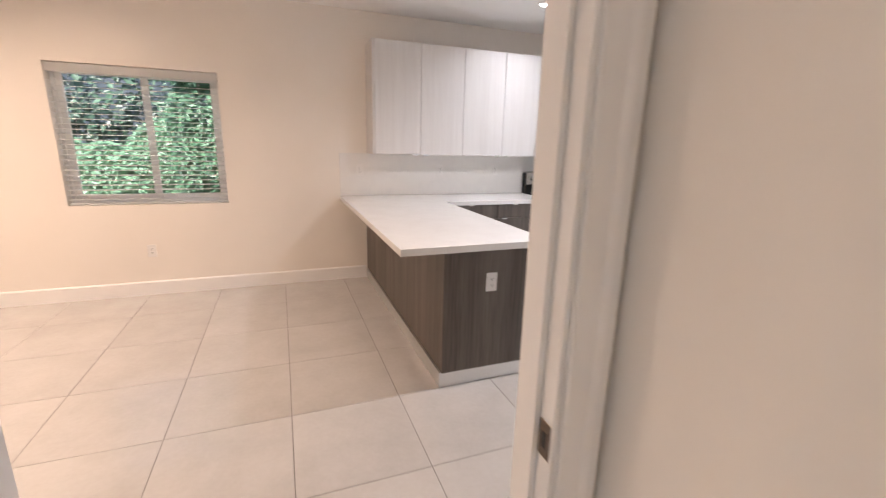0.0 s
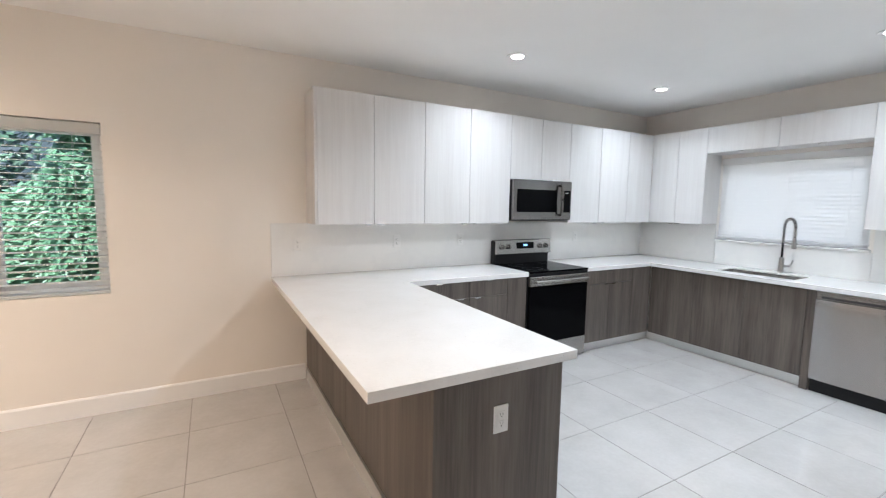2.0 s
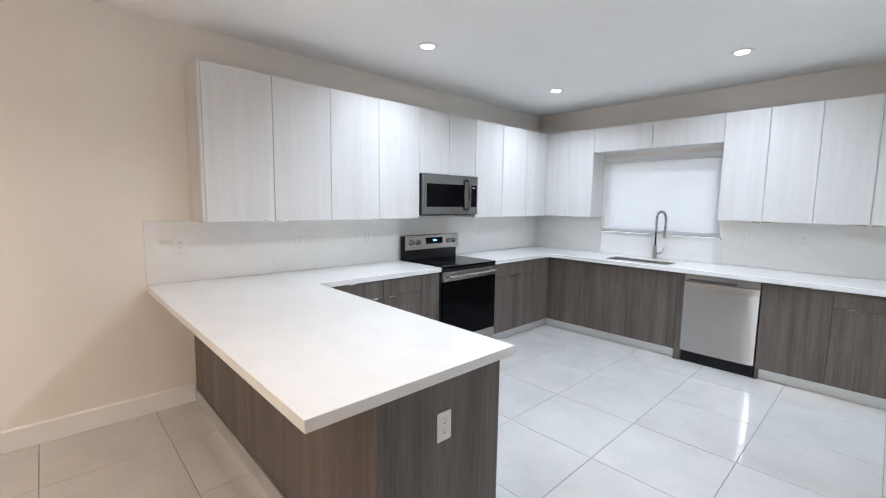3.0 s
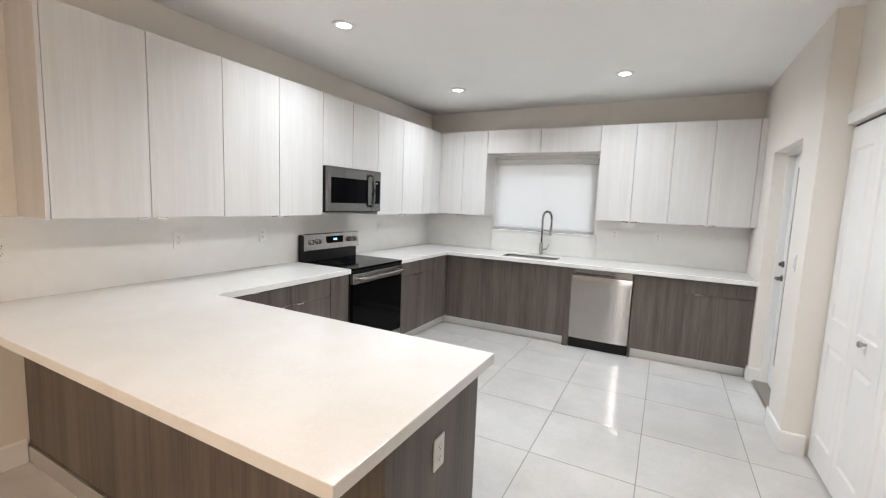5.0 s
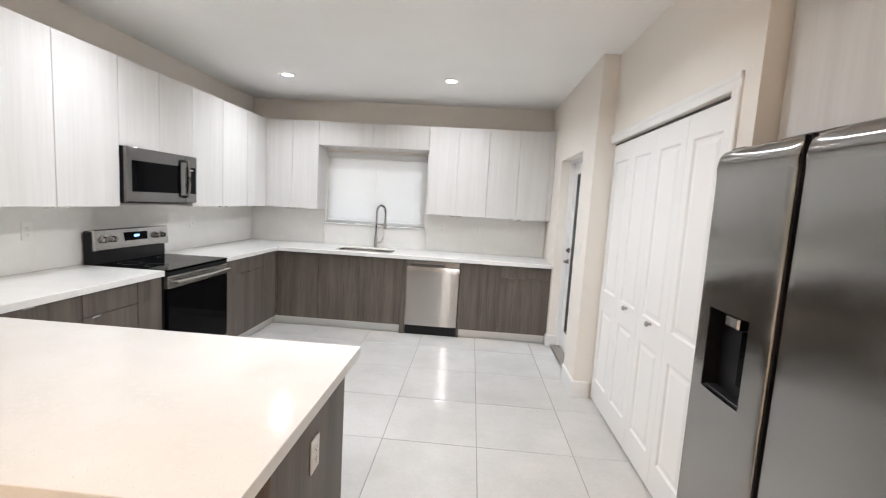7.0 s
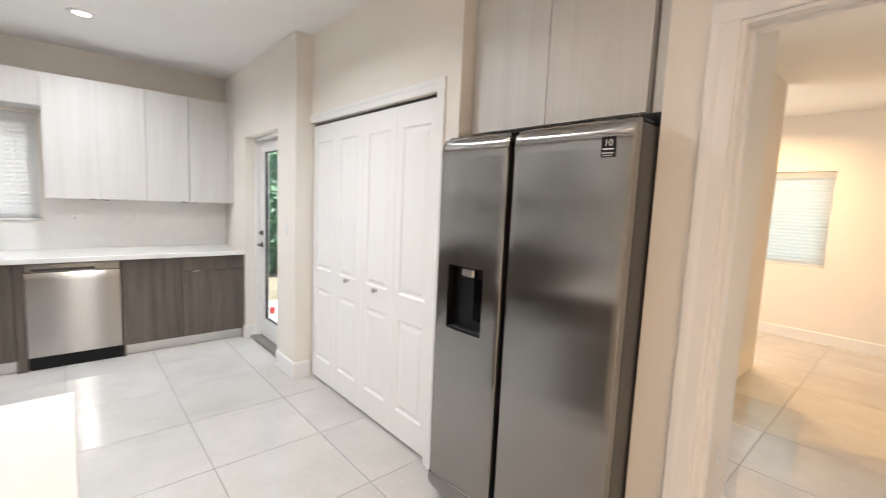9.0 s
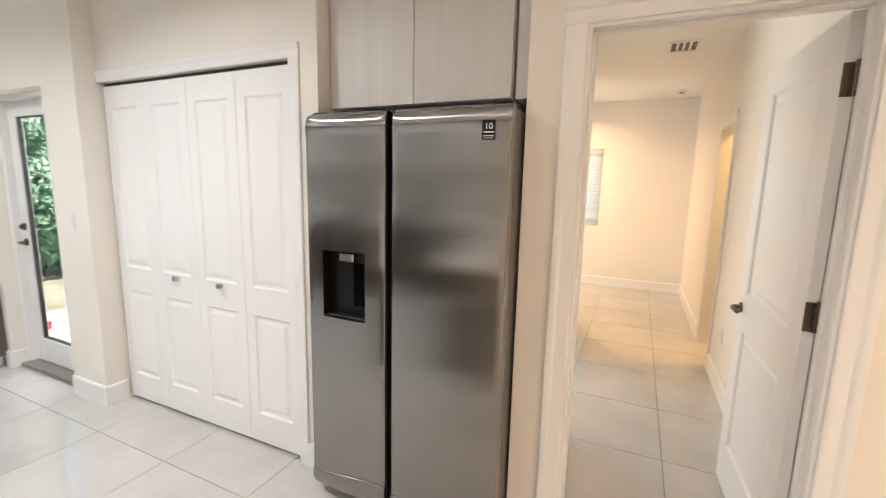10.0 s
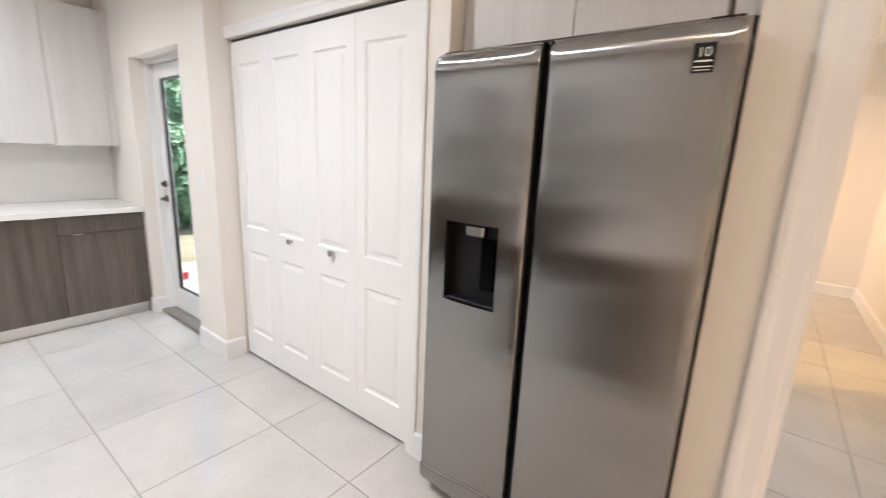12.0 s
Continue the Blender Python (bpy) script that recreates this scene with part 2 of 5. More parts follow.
def lathe(bm, profile, m, seg=24):
    """Turn (radius, height) pairs round z, then place by m."""
    rings = []
    for r, h in profile:
        rings.append([bm.verts.new(m @ Vector((r * math.cos(a), r * math.sin(a), h))) for a in (2 * math.pi * i / seg for i in range(seg))])
    for a, b in zip(rings, rings[1:]):
        for i in range(seg):
            bm.faces.new((a[i], a[(i + 1) % seg], b[(i + 1) % seg], b[i]))
    if profile[0][0] > 1e-6 and profile[-1][0] > 1e-6:
        a, b = rings[-1], rings[0]
        for i in range(seg):
            bm.faces.new((a[i], a[(i + 1) % seg], b[(i + 1) % seg], b[i]))
    bmesh.ops.remove_doubles(bm, verts=[v for r in rings for v in r], dist=1e-6)
    return bm


def tube(bm, pts, r, seg=10):
    pts = [Vector(p) for p in pts]
    rings, side = [], Vector((0, 0, 1))
    for i, p in enumerate(pts):
        d = (pts[min(i + 1, len(pts) - 1)] - pts[max(i - 1, 0)]).normalized()
        u = d.cross(side)
        u = u.normalized() if u.length > 1e-4 else d.cross(Vector((1, 0, 0))).normalized()
        w = d.cross(u).normalized()
        rings.append([bm.verts.new(p + r * (math.cos(a) * u + math.sin(a) * w)) for a in (2 * math.pi * k / seg for k in range(seg))])
    for a, b in zip(rings, rings[1:]):
        for k in range(seg):
            bm.faces.new((a[k], a[(k + 1) % seg], b[(k + 1) % seg], b[k]))
    bm.faces.new(rings[0][::-1])
    bm.faces.new(rings[-1])
    return bm


def finish(name, bm, mat, origin, smooth):
    bmesh.ops.recalc_face_normals(bm, faces=bm.faces[:])
    bmesh.ops.translate(bm, verts=bm.verts[:], vec=-Vector(origin))
    me = bpy.data.meshes.new(name)
    bm.to_mesh(me)
    bm.free()
    me.materials.append(mat)
    if smooth:
        for p in me.polygons:
            p.use_smooth = True
        me.set_sharp_from_angle(angle=radians(smooth))
    return me


def thing(name, at, label, category, group="", kind=""):
    ob = new(name)
    ob.location = at
    ORIGIN[ob.name] = Vector(at)
    return tagged(ob, label, category, group, kind)


def part(name, bm, mat, parent, label="", smooth=0):
    """One mesh, built in world metres, hung under a thing or a part."""
    o = ORIGIN[parent.name]
    ob = new(name, finish(name, bm, mat, o, smooth))
    ob.parent = parent
    ORIGIN[ob.name] = o
    return tagged(ob, label)


def solid(name, bm, mat, label, category, group="", kind="", at=None, smooth=0):
    """A top-level thing of one mesh."""
    o = Vector(at) if at else Vector((0, 0, 0))
    ob = new(name, finish(name, bm, mat, o, smooth))
    ob.location = o
    ORIGIN[ob.name] = o
    return tagged(ob, label, category, group, kind)


def wall(name, axis, c0, c1, a0, a1, z0, z1, holes=(), mat=WALL, label="smooth warm-white painted wall"):
    """A wall square to axis from c0 to c1 thick, running a0..a1, with holes (a0, a1, z0, z1) cut through it."""
    us = sorted({a0, a1, *[h[0] for h in holes], *[h[1] for h in holes]})
    ws = sorted({z0, z1, *[h[2] for h in holes], *[h[3] for h in holes]})
    bm = bmesh.new()
    for u0, u1 in zip(us, us[1:]):
        for w0, w1 in zip(ws, ws[1:]):
            um, wm = (u0 + u1) / 2, (w0 + w1) / 2
            if any(h[0] < um < h[1] and h[2] < wm < h[3] for h in holes):
                continue
            if axis == "y":
                box(bm, u0, u1, c0, c1, w0, w1)
            else:
                box(bm, c0, c1, u0, u1, w0, w1)
    bmesh.ops.remove_doubles(bm, verts=bm.verts[:], dist=1e-5)
    bm.verts.index_update()
    seen = {}
    for f in bm.faces:
        seen.setdefault(tuple(sorted(v.index for v in f.verts)), []).append(f)
    twins = [f for fs in seen.values() if len(fs) > 1 for f in fs]
    bmesh.ops.delete(bm, geom=twins, context="FACES_ONLY")
    return solid(name, bm, mat, label, "wall", kind="structure")


def raised_leaf(bm, place, W, H, T, panels, depth=0.008, lip=0.018, loose=None):
    """A door leaf W x H x T with raised panels (u0, u1, v0, v1) on its front; place maps (u, v, w) to the world, w outwards."""
    us = sorted({0, W, *[p[0] for p in panels], *[p[1] for p in panels]})
    vs = sorted({0, H, *[p[2] for p in panels], *[p[3] for p in panels]})
    cache = {}

    def V(u, v, w):
        k = (round(u, 5), round(v, 5), round(w, 5))
        if k not in cache:
            cache[k] = bm.verts.new(place(u, v, w))
        return cache[k]
    for u0, u1 in zip(us, us[1:]):
        for v0, v1 in zip(vs, vs[1:]):
            um, vm = (u0 + u1) / 2, (v0 + v1) / 2
            if not any(p[0] < um < p[1] and p[2] < vm < p[3] for p in panels):
                bm.faces.new((V(u0, v0, 0), V(u1, v0, 0), V(u1, v1, 0), V(u0, v1, 0)))
    for u0, u1, v0, v1 in panels:
        loops = []
        if loose is not None:
            pb = bmesh.new()
            loose.append(pb)
        for inset, w in ((0, 0), (lip * 0.5, -depth), (lip * 1.2, -depth), (lip * 2.2, -depth * 0.3)):
            ring = ((u0 + inset, v0 + inset), (u1 - inset, v0 + inset), (u1 - inset, v1 - inset), (u0 + inset, v1 - inset))
            loops.append([V(p, q, w) if loose is None else pb.verts.new(place(p, q, w)) for p, q in ring])
        fb = bm if loose is None else pb
        for a, b in zip(loops, loops[1:]):
            for k in range(4):
                fb.faces.new((a[k], a[(k + 1) % 4], b[(k + 1) % 4], b[k]))
        fb.faces.new(loops[-1])
    c0 = [V(0, 0, -T), V(W, 0, -T), V(W, H, -T), V(0, H, -T)]
    bm.faces.new(c0[::-1])
    for u in (0, W):
        ring = [V(u, v, 0) for v in vs]
        bm.faces.new(ring + [V(u, H, -T), V(u, 0, -T)])
    for v in (0, H):
        ring = [V(u, v, 0) for u in us]
        bm.faces.new(ring + [V(W, v, -T), V(0, v, -T)])
    return bm

# ---- structure ----
NY, EX, SY, DY = 4.63, 5.36, 0.69, 0.84      # north wall, east wall, south wall, garden-door wall faces
CY = 0.715                                   # closet wall face
WIN = (-1.612, -0.352, 0.866, 2.05)          # living window: x0, x1, z0, z1
SINKWIN = (2.36, 3.65, 1.19, 2.10)           # window over the sink: y0, y1, z0, z1
GDOOR = (3.79, 4.67, 0.0, 2.045)             # garden door opening
HDOOR = (-0.225, 0.555, 0.0, 2.045)          # hall door opening
CLOSET = (1.88, 3.41, 0.0, 2.055)           # closet opening
HWIN = (0.87, 2.0, 0.905, 2.05)              # far window beyond the hall
WROOM = (-2.42, -1.80, 0.0, 2.04)            # opening in the hall's west wall
FAR, HWX, RX = -4.525, -0.30, 3.137          # far wall, hall west wall, far room's east wall

wall("wall_north", "y", NY, NY + 0.18, -7.18, EX + 0.18, 0, CEIL, [WIN])
wall("wall_east", "x", EX, EX + 0.18, DY - 0.2, NY, 0, CEIL, [SINKWIN])
wall("wall_garden_door", "y", DY - 0.2, DY, CLOSET[1], EX, 0, CEIL, [GDOOR])
wall("wall_closet", "y", SY - 0.12, CY, 1.712, CLOSET[1], 0, CEIL, [CLOSET])
wall("wall_south", "y", SY - 0.12, SY, -7.0, 0.758, 0, CEIL, [HDOOR])
wall("wall_west", "x", -7.18, -7.0, SY - 0.12, NY, 0, CEIL)
wall("wall_niche_west", "x", 0.645, 0.758, -0.145, SY - 0.12, 0, CEIL)
wall("wall_niche_east", "x", 1.712, 1.80, -0.05, SY - 0.12, 0, CEIL)
wall("wall_closet_back", "y", -0.145, -0.05, 0.758, CLOSET[1] + 0.1, 0, CEIL)
wall("wall_closet_side", "x", CLOSET[1], CLOSET[1] + 0.1, -0.05, DY - 0.2, 0, CEIL)
wall("wall_hall_west", "x", HWX - 0.12, HWX, FAR, SY - 0.12, 0, CEIL, [WROOM])
wall("wall_hall_far", "y", FAR - 0.18, FAR, HWX - 0.12, RX + 0.18, 0, CEIL, [HWIN])
# The opening is unseen, made for the added daylight fill.
wall("wall_far_room_east", "x", RX, RX + 0.18, FAR, -0.145, 0, CEIL, [(-2.3, -0.9, 0.6, 2.1)])
# Unseen wall added to block light and edge the hall floor's bright patch.
wall("wall_unseen_light_stop", "x", 1.12, 1.22, -2.9, -1.4, 0, CEIL)
wall("wall_bath_south", "y", FAR + 0.6, FAR + 0.72, -2.4, HWX - 0.12, 0, CEIL)
wall("wall_bath_west", "x", -2.5, -2.4, FAR + 0.6, SY - 0.12, 0, CEIL)
ceil = bmesh.new()
box(ceil, -7.18, EX + 0.18, SY - 0.12, NY + 0.18, CEIL, CEIL + 0.15)
# Overshoots the far wall as an unseen eave that shades its window.
box(ceil, -2.5, RX + 0.28, FAR - 1.5, SY - 0.12, CEIL, CEIL + 0.15)
# Unseen roof added over the garden door to keep direct sun out.
box(ceil, RX + 0.28, EX + 0.18, -1.3, SY - 0.12, CEIL, CEIL + 0.15)
solid("ceiling", ceil, CEILING, "smooth white painted ceiling, extended outdoors as unseen sun-blocking eaves", "ceiling", kind="structure")


def baseboard(runs):
    """Runs of (axis, face, out, a0, a1): a skirting on a wall's face, out = +1 or -1."""
    for axis, c, out, a0, a1 in runs:
        bm = bmesh.new()
        t, h = 0.015, 0.135
        prof = [(0, 0), (t, 0), (t, h - 0.012), (t * 0.55, h), (0, h)]
        ends = []
        for a in (a0, a1):
            ends.append([bm.verts.new((a, c + out * p, q) if axis == "y" else (c + out * p, a, q)) for p, q in prof])
        for k in range(5):
            bm.faces.new((ends[0][k], ends[0][(k + 1) % 5], ends[1][(k + 1) % 5], ends[1][k]))
        bm.faces.new(ends[0])
        bm.faces.new(ends[1])
        solid("baseboard", bm, TRIM, "white painted baseboard along the wall", "baseboard", kind="structure")


baseboard([
    ("y", NY, -1, -7.0, 0.97), ("y", SY, 1, -7.0, -0.31), ("y", SY, 1, 0.64, 0.758),
    ("y", DY, 1, GDOOR[1], 4.735), ("y", DY, 1, CLOSET[1] - 0.015, GDOOR[0]), ("x", CLOSET[1], -1, CY, DY),
    ("x", -7.0, 1, SY, NY), ("x", HWX, 1, FAR, WROOM[0] - 0.075), ("x", HWX, 1, WROOM[1] + 0.075, SY - 0.12),
    ("y", FAR, 1, HWX, RX), ("x", 0.645, -1, -0.145, SY - 0.12), ("x", GDOOR[1], -1, DY - 0.1, DY), ("y", CY, 1, 1.712, 1.815),
])


def casing(name, axis, face, out, a0, a1, top, w=0.078, t=0.018, sides=(1, 1)):
    """Door casing round an opening on one face: two uprights and a head, each with a stepped moulding."""
    shape = ((0, 0), (0, 0.5), (0.06, 0.62), (0.55, 0.68), (0.66, 0.9), (0.74, 1.0), (0.93, 1.0), (1, 0.85), (1, 0))

    def bar(inner, outer, r0, r1, upright):
        """One length of moulding from r0 to r1, its thin edge at inner and its thick edge at outer."""
        bm = bmesh.new()
        ends = []
        for r in (r0, r1):
            ring = []
            for p, q in shape:
                u, c = inner + (outer - inner) * p, face + out * t * q
                v, z = (u, r) if upright else (r, u)
                ring.append(bm.verts.new((v, c, z) if axis == "y" else (c, v, z)))
            ends.append(ring)
        n = len(shape)
        for k in range(n):
            bm.faces.new((ends[0][k], ends[0][(k + 1) % n], ends[1][(k + 1) % n], ends[1][k]))
        bm.faces.new(ends[0])
        bm.faces.new(ends[1])
        return bm
    made = []
    if sides[0]:
        made.append(bar(a0, a0 - w, 0, top, True))
    if sides[1]:
        made.append(bar(a1, a1 + w, 0, top, True))
    made.append(bar(top, top + w, a0 - (w if sides[0] else 0), a1 + (w if sides[1] else 0), False))
    for bm in made:
        solid("trim", bm, TRIM, "white moulded door casing", "trim", kind="structure")


casing("hall_door", "y", SY, 1, HDOOR[0], HDOOR[1], HDOOR[3])
casing("hall_door", "y", SY - 0.12, -1, HDOOR[0], HDOOR[1], HDOOR[3], sides=(0, 1))
casing("closet", "y", CY, 1, CLOSET[0], CLOSET[1], CLOSET[3], w=0.064, t=0.013, sides=(1, 0))
casing("west_room", "x", HWX, 1, WROOM[0], WROOM[1], WROOM[3])


def jamb_stop():
    """Lining and stop of the hall door's opening."""
    x0, x1, z1 = HDOOR[0], HDOOR[1], HDOOR[3]
    bm = bmesh.new()
    for a, b in ((x0, x0 + 0.012), (x1 - 0.012, x1)):
        box(bm, a, b, SY - 0.12, SY, 0, z1, 0.001)
    box(bm, x0 + 0.012, x1 - 0.012, SY - 0.12, SY, z1 - 0.012, z1, 0.001)
    for a, b in ((x0 + 0.012, x0 + 0.024), (x1 - 0.024, x1 - 0.012)):
        box(bm, a, b, SY - 0.08, SY - 0.045, 0, z1 - 0.012, 0.001)
    box(bm, x0 + 0.024, x1 - 0.024, SY - 0.08, SY - 0.045, z1 - 0.024, z1 - 0.012, 0.001)
    j = solid("trim", bm, TRIM, "white door jamb lining with stop", "trim", kind="structure")
    s = boxed(x1 - 0.0145, x1 - 0.0125, SY - 0.115, SY - 0.084, 0.93, 1.0, 0.0008)
    part("strike_plate", s, BRONZE, j, "dark bronze strike plate")
    # Not a cut: a black block imitates the shaded latch hole.
    s = boxed(x1 - 0.016, x1 - 0.014, SY - 0.106, SY - 0.094, 0.95, 0.98)
    part("painted_latch_hole", s, BLACK, j)


jamb_stop()

# ---- kitchen cabinets ----
def tab_pull(parent, p, along, out):
    """A small chrome edge pull: a bent plate on a door's edge."""
    x, y, z = p
    bm = bmesh.new()
    if along == "x":
        box(bm, x - 0.03, x + 0.03, y, y + out * 0.012, z - 0.0015, z + 0.0015, 0.0006)
        box(bm, x - 0.03, x + 0.03, y + out * 0.010, y + out * 0.012, z - 0.010, z, 0.0006)
    else:
        box(bm, x, x + out * 0.012, y - 0.03, y + 0.03, z - 0.0015, z + 0.0015, 0.0006)
        box(bm, x + out * 0.010, x + out * 0.012, y - 0.03, y + 0.03, z - 0.010, z, 0.0006)
    part("handle", bm, CHROME, parent, "chrome edge pull")


def cabinet(name, axis, a0, a1, back, front, z0, z1, fronts, mat, label, group, out, plate=None, pulls="none"):
    """A cabinet unit along an axis. fronts: (a0, a1, z0, z1, where the pull sits or None)."""
    t, gap = 0.019, 0.002
    mid = (a0 + a1) / 2
    at = (mid, back, z0) if axis == "x" else (back, mid, z0)
    cab = thing(name, at, label, "cabinet", group)
    f = front - out * t

    def bx(u0, u1, d0, d1, w0, w1, b):
        return boxed(u0, u1, d0, d1, w0, w1, bevel=b) if axis == "x" else boxed(d0, d1, u0, u1, w0, w1, bevel=b)
    part("body", bx(a0 + 0.0006, a1 - 0.0006, back, f - out * 0.002, z0, z1, 0.001), mat, cab)
    for u0, u1, w0, w1, pull in fronts:
        d = part("door" if w1 - w0 > 0.2 else "drawer", bx(u0 + gap, u1 - gap, f, front, w0 + gap, w1 - gap, 0.0012), mat, cab)
        if pull:
            s, top = pull
            u = u0 + (u1 - u0) * s
            z = w1 - gap + 0.001 if top else w0 + gap - 0.001
            p = (u, front - out * 0.004, z) if axis == "x" else (front - out * 0.004, u, z)
            tab_pull(d, p, axis, out)
    return cab


UZ0, UZ1, UF = 1.36, 2.415, 4.30
UL = "tall wall cabinet with whitewashed wood-grain laminate doors"
UG = "whitewashed wall cabinets"
for a, b in ((1.022, 1.955), (1.955, 2.895)):
    m = (a + b) / 2
    cabinet("wall_cabinet", "x", a, b, NY, UF, UZ0, UZ1, [(a, m, UZ0, UZ1, (0.88, 0)), (m, b, UZ0, UZ1, (0.12, 0))], LIGHTWOOD, UL, UG, -1)
solid("cabinet_end_panel", boxed(1.002, 1.021, UF, NY, UZ0, UZ1, bevel=0.001), LIGHTWOOD, "whitewashed wood-grain end panel beside the wall cabinets", "end panel", at=(1.01, NY, UZ0))
cabinet("wall_cabinet", "x", 2.895, 3.69, NY, UF, 1.80, UZ1, [(2.895, 3.29, 1.80, UZ1, None), (3.29, 3.69, 1.80, UZ1, None)], LIGHTWOOD,
        "short whitewashed wood-grain cabinet above the microwave", UG, -1)
cabinet("wall_cabinet", "x", 3.69, 5.064, NY, UF, UZ0, UZ1, [(3.69, 4.16, UZ0, UZ1, (0.88, 0)), (4.16, 4.63, UZ0, UZ1, (0.12, 0)), (4.63, 5.064, UZ0, UZ1, None)],
        LIGHTWOOD, "corner wall cabinet with whitewashed wood-grain doors", UG, -1)
EF = 5.064
cabinet("wall_cabinet", "y", 3.652, 4.30, EX, EF, UZ0 + 0.004, UZ1, [(3.652, 3.975, UZ0 + 0.004, UZ1, (0.88, 0)), (3.975, 4.30, UZ0 + 0.004, UZ1, (0.12, 0))], LIGHTWOOD,
        "whitewashed wood-grain wall cabinet in the corner by the window", UG, -1)
cabinet("wall_cabinet", "y", 2.318, 3.652, EX, EF, 2.135, UZ1, [(2.318, 2.985, 2.135, UZ1, (0.5, 0)), (2.985, 3.652, 2.135, UZ1, (0.5, 0))], LIGHTWOOD,
        "low whitewashed bridge cabinet above the sink window", UG, -1)
for a, b in ((1.605, 2.318), (0.895, 1.605)):
    m = (a + b) / 2
    cabinet("wall_cabinet", "y", a, b, EX, EF, UZ0 + 0.02, UZ1, [(a, m, UZ0 + 0.02, UZ1, (0.88, 0)), (m, b, UZ0 + 0.02, UZ1, (0.12, 0))], LIGHTWOOD, UL, UG, -1)
solid("filler_panel", boxed(EF + 0.004, EF + 0.03, DY + 0.002, 0.893, UZ0 + 0.02, UZ1, bevel=0.001), LIGHTWOOD, "narrow whitewashed filler strip between cabinet and wall", "filler panel", at=(EF, DY, UZ0))
FC = 0.63
cabinet("fridge_cabinet", "x", 0.835, 1.708, 0.0, FC, 1.83, CEIL - 0.004, [(0.835, 1.267, 1.83, CEIL - 0.01, None), (1.267, 1.708, 1.83, CEIL - 0.01, None)], LIGHTWOOD,
        "whitewashed wood-grain cabinet above the refrigerator", UG, 1)
solid("filler_panel", boxed(0.760, 0.824, 0.0, FC - 0.02, 1.83, CEIL - 0.004, bevel=0.001), LIGHTWOOD, "narrow whitewashed filler strip beside the fridge cabinet", "filler panel", at=(0.79, 0.0, 1.83))

# base cabinets
BZ0, BZ1 = 0.10, 0.873
NF, BF = 3.985, 4.715
DL = "base cabinet with dark grey-brown wood-grain fronts"
DG = "dark wood-grain base cabinets"
DR = 0.725
cabinet("base_cabinet", "x", 1.64, 2.885, NY, NF, BZ0, BZ1,
        [(1.64, 2.25, DR, BZ1, (0.5, 1)), (2.25, 2.66, DR, BZ1, (0.5, 1)), (1.64, 2.25, BZ0, DR, (0.85, 1)), (2.25, 2.66, BZ0, DR, (0.2, 1)), (2.66, 2.885, BZ0, BZ1, None)], DARKWOOD, DL, DG, -1)
cabinet("base_cabinet", "x", 3.66, 4.715, NY, NF, BZ0, BZ1,
        [(3.66, 4.395, DR, BZ1, (0.5, 1)), (3.66, 4.03, BZ0, DR, (0.85, 1)), (4.03, 4.395, BZ0, DR, (0.15, 1)), (4.395, 4.715, BZ0, BZ1, None)], DARKWOOD, DL, DG, -1)
cabinet("sink_cabinet", "y", 2.522, NF - 0.003, EX, BF, BZ0, BZ1,
        [(3.49, NF - 0.003, BZ0, BZ1, None), (3.006, 3.49, BZ0, BZ1, (0.12, 1)), (2.522, 3.006, BZ0, BZ1, (0.88, 1))], DARKWOOD, "sink base cabinet with dark grey-brown wood-grain doors", DG, -1)
solid("cabinet_end_panel", boxed(BF, EX, 2.462, 2.52, 0.0, BZ1, bevel=0.001), DARKWOOD, "dark wood-grain panel beside the dishwasher", "end panel", at=(EX, 2.49, 0))
cabinet("base_cabinet", "y", DY + 0.002, 1.852, EX, BF, BZ0, BZ1,
        [(1.392, 1.852, BZ0, BZ1, (0.25, 1)), (DY + 0.002, 1.392, DR + 0.01, BZ1, None), (DY + 0.002, 1.392, BZ0, DR + 0.01, (0.8, 1))], DARKWOOD, DL, DG, -1)
solid("cabinet_end_panel", boxed(BF, BF + 0.3, 1.836, 1.8515, 0.0, BZ0 - 0.002, bevel=0.001), DARKWOOD, "dark wood-grain leg beside the dishwasher", "end panel", at=(BF, 1.84, 0))


def plinth(x0, x1, y0, y1, at):
    solid("plinth", boxed(x0, x1, y0, y1, 0, BZ0 - 0.003, bevel=0.001), PLINTH, "brushed aluminium plinth under the cabinets", "plinth", "plinths", at=at)


plinth(1.72, 2.88, NF + 0.05, NF + 0.07, (2.3, NF + 0.06, 0))
plinth(3.67, 4.77, NF + 0.05, NF + 0.07, (4.2, NF + 0.06, 0))
plinth(BF + 0.055, BF + 0.075, 2.525, NF + 0.05, (BF + 0.06, 3.2, 0))
plinth(BF + 0.055, BF + 0.075, DY + 0.016, 1.834, (BF + 0.06, 1.3, 0))


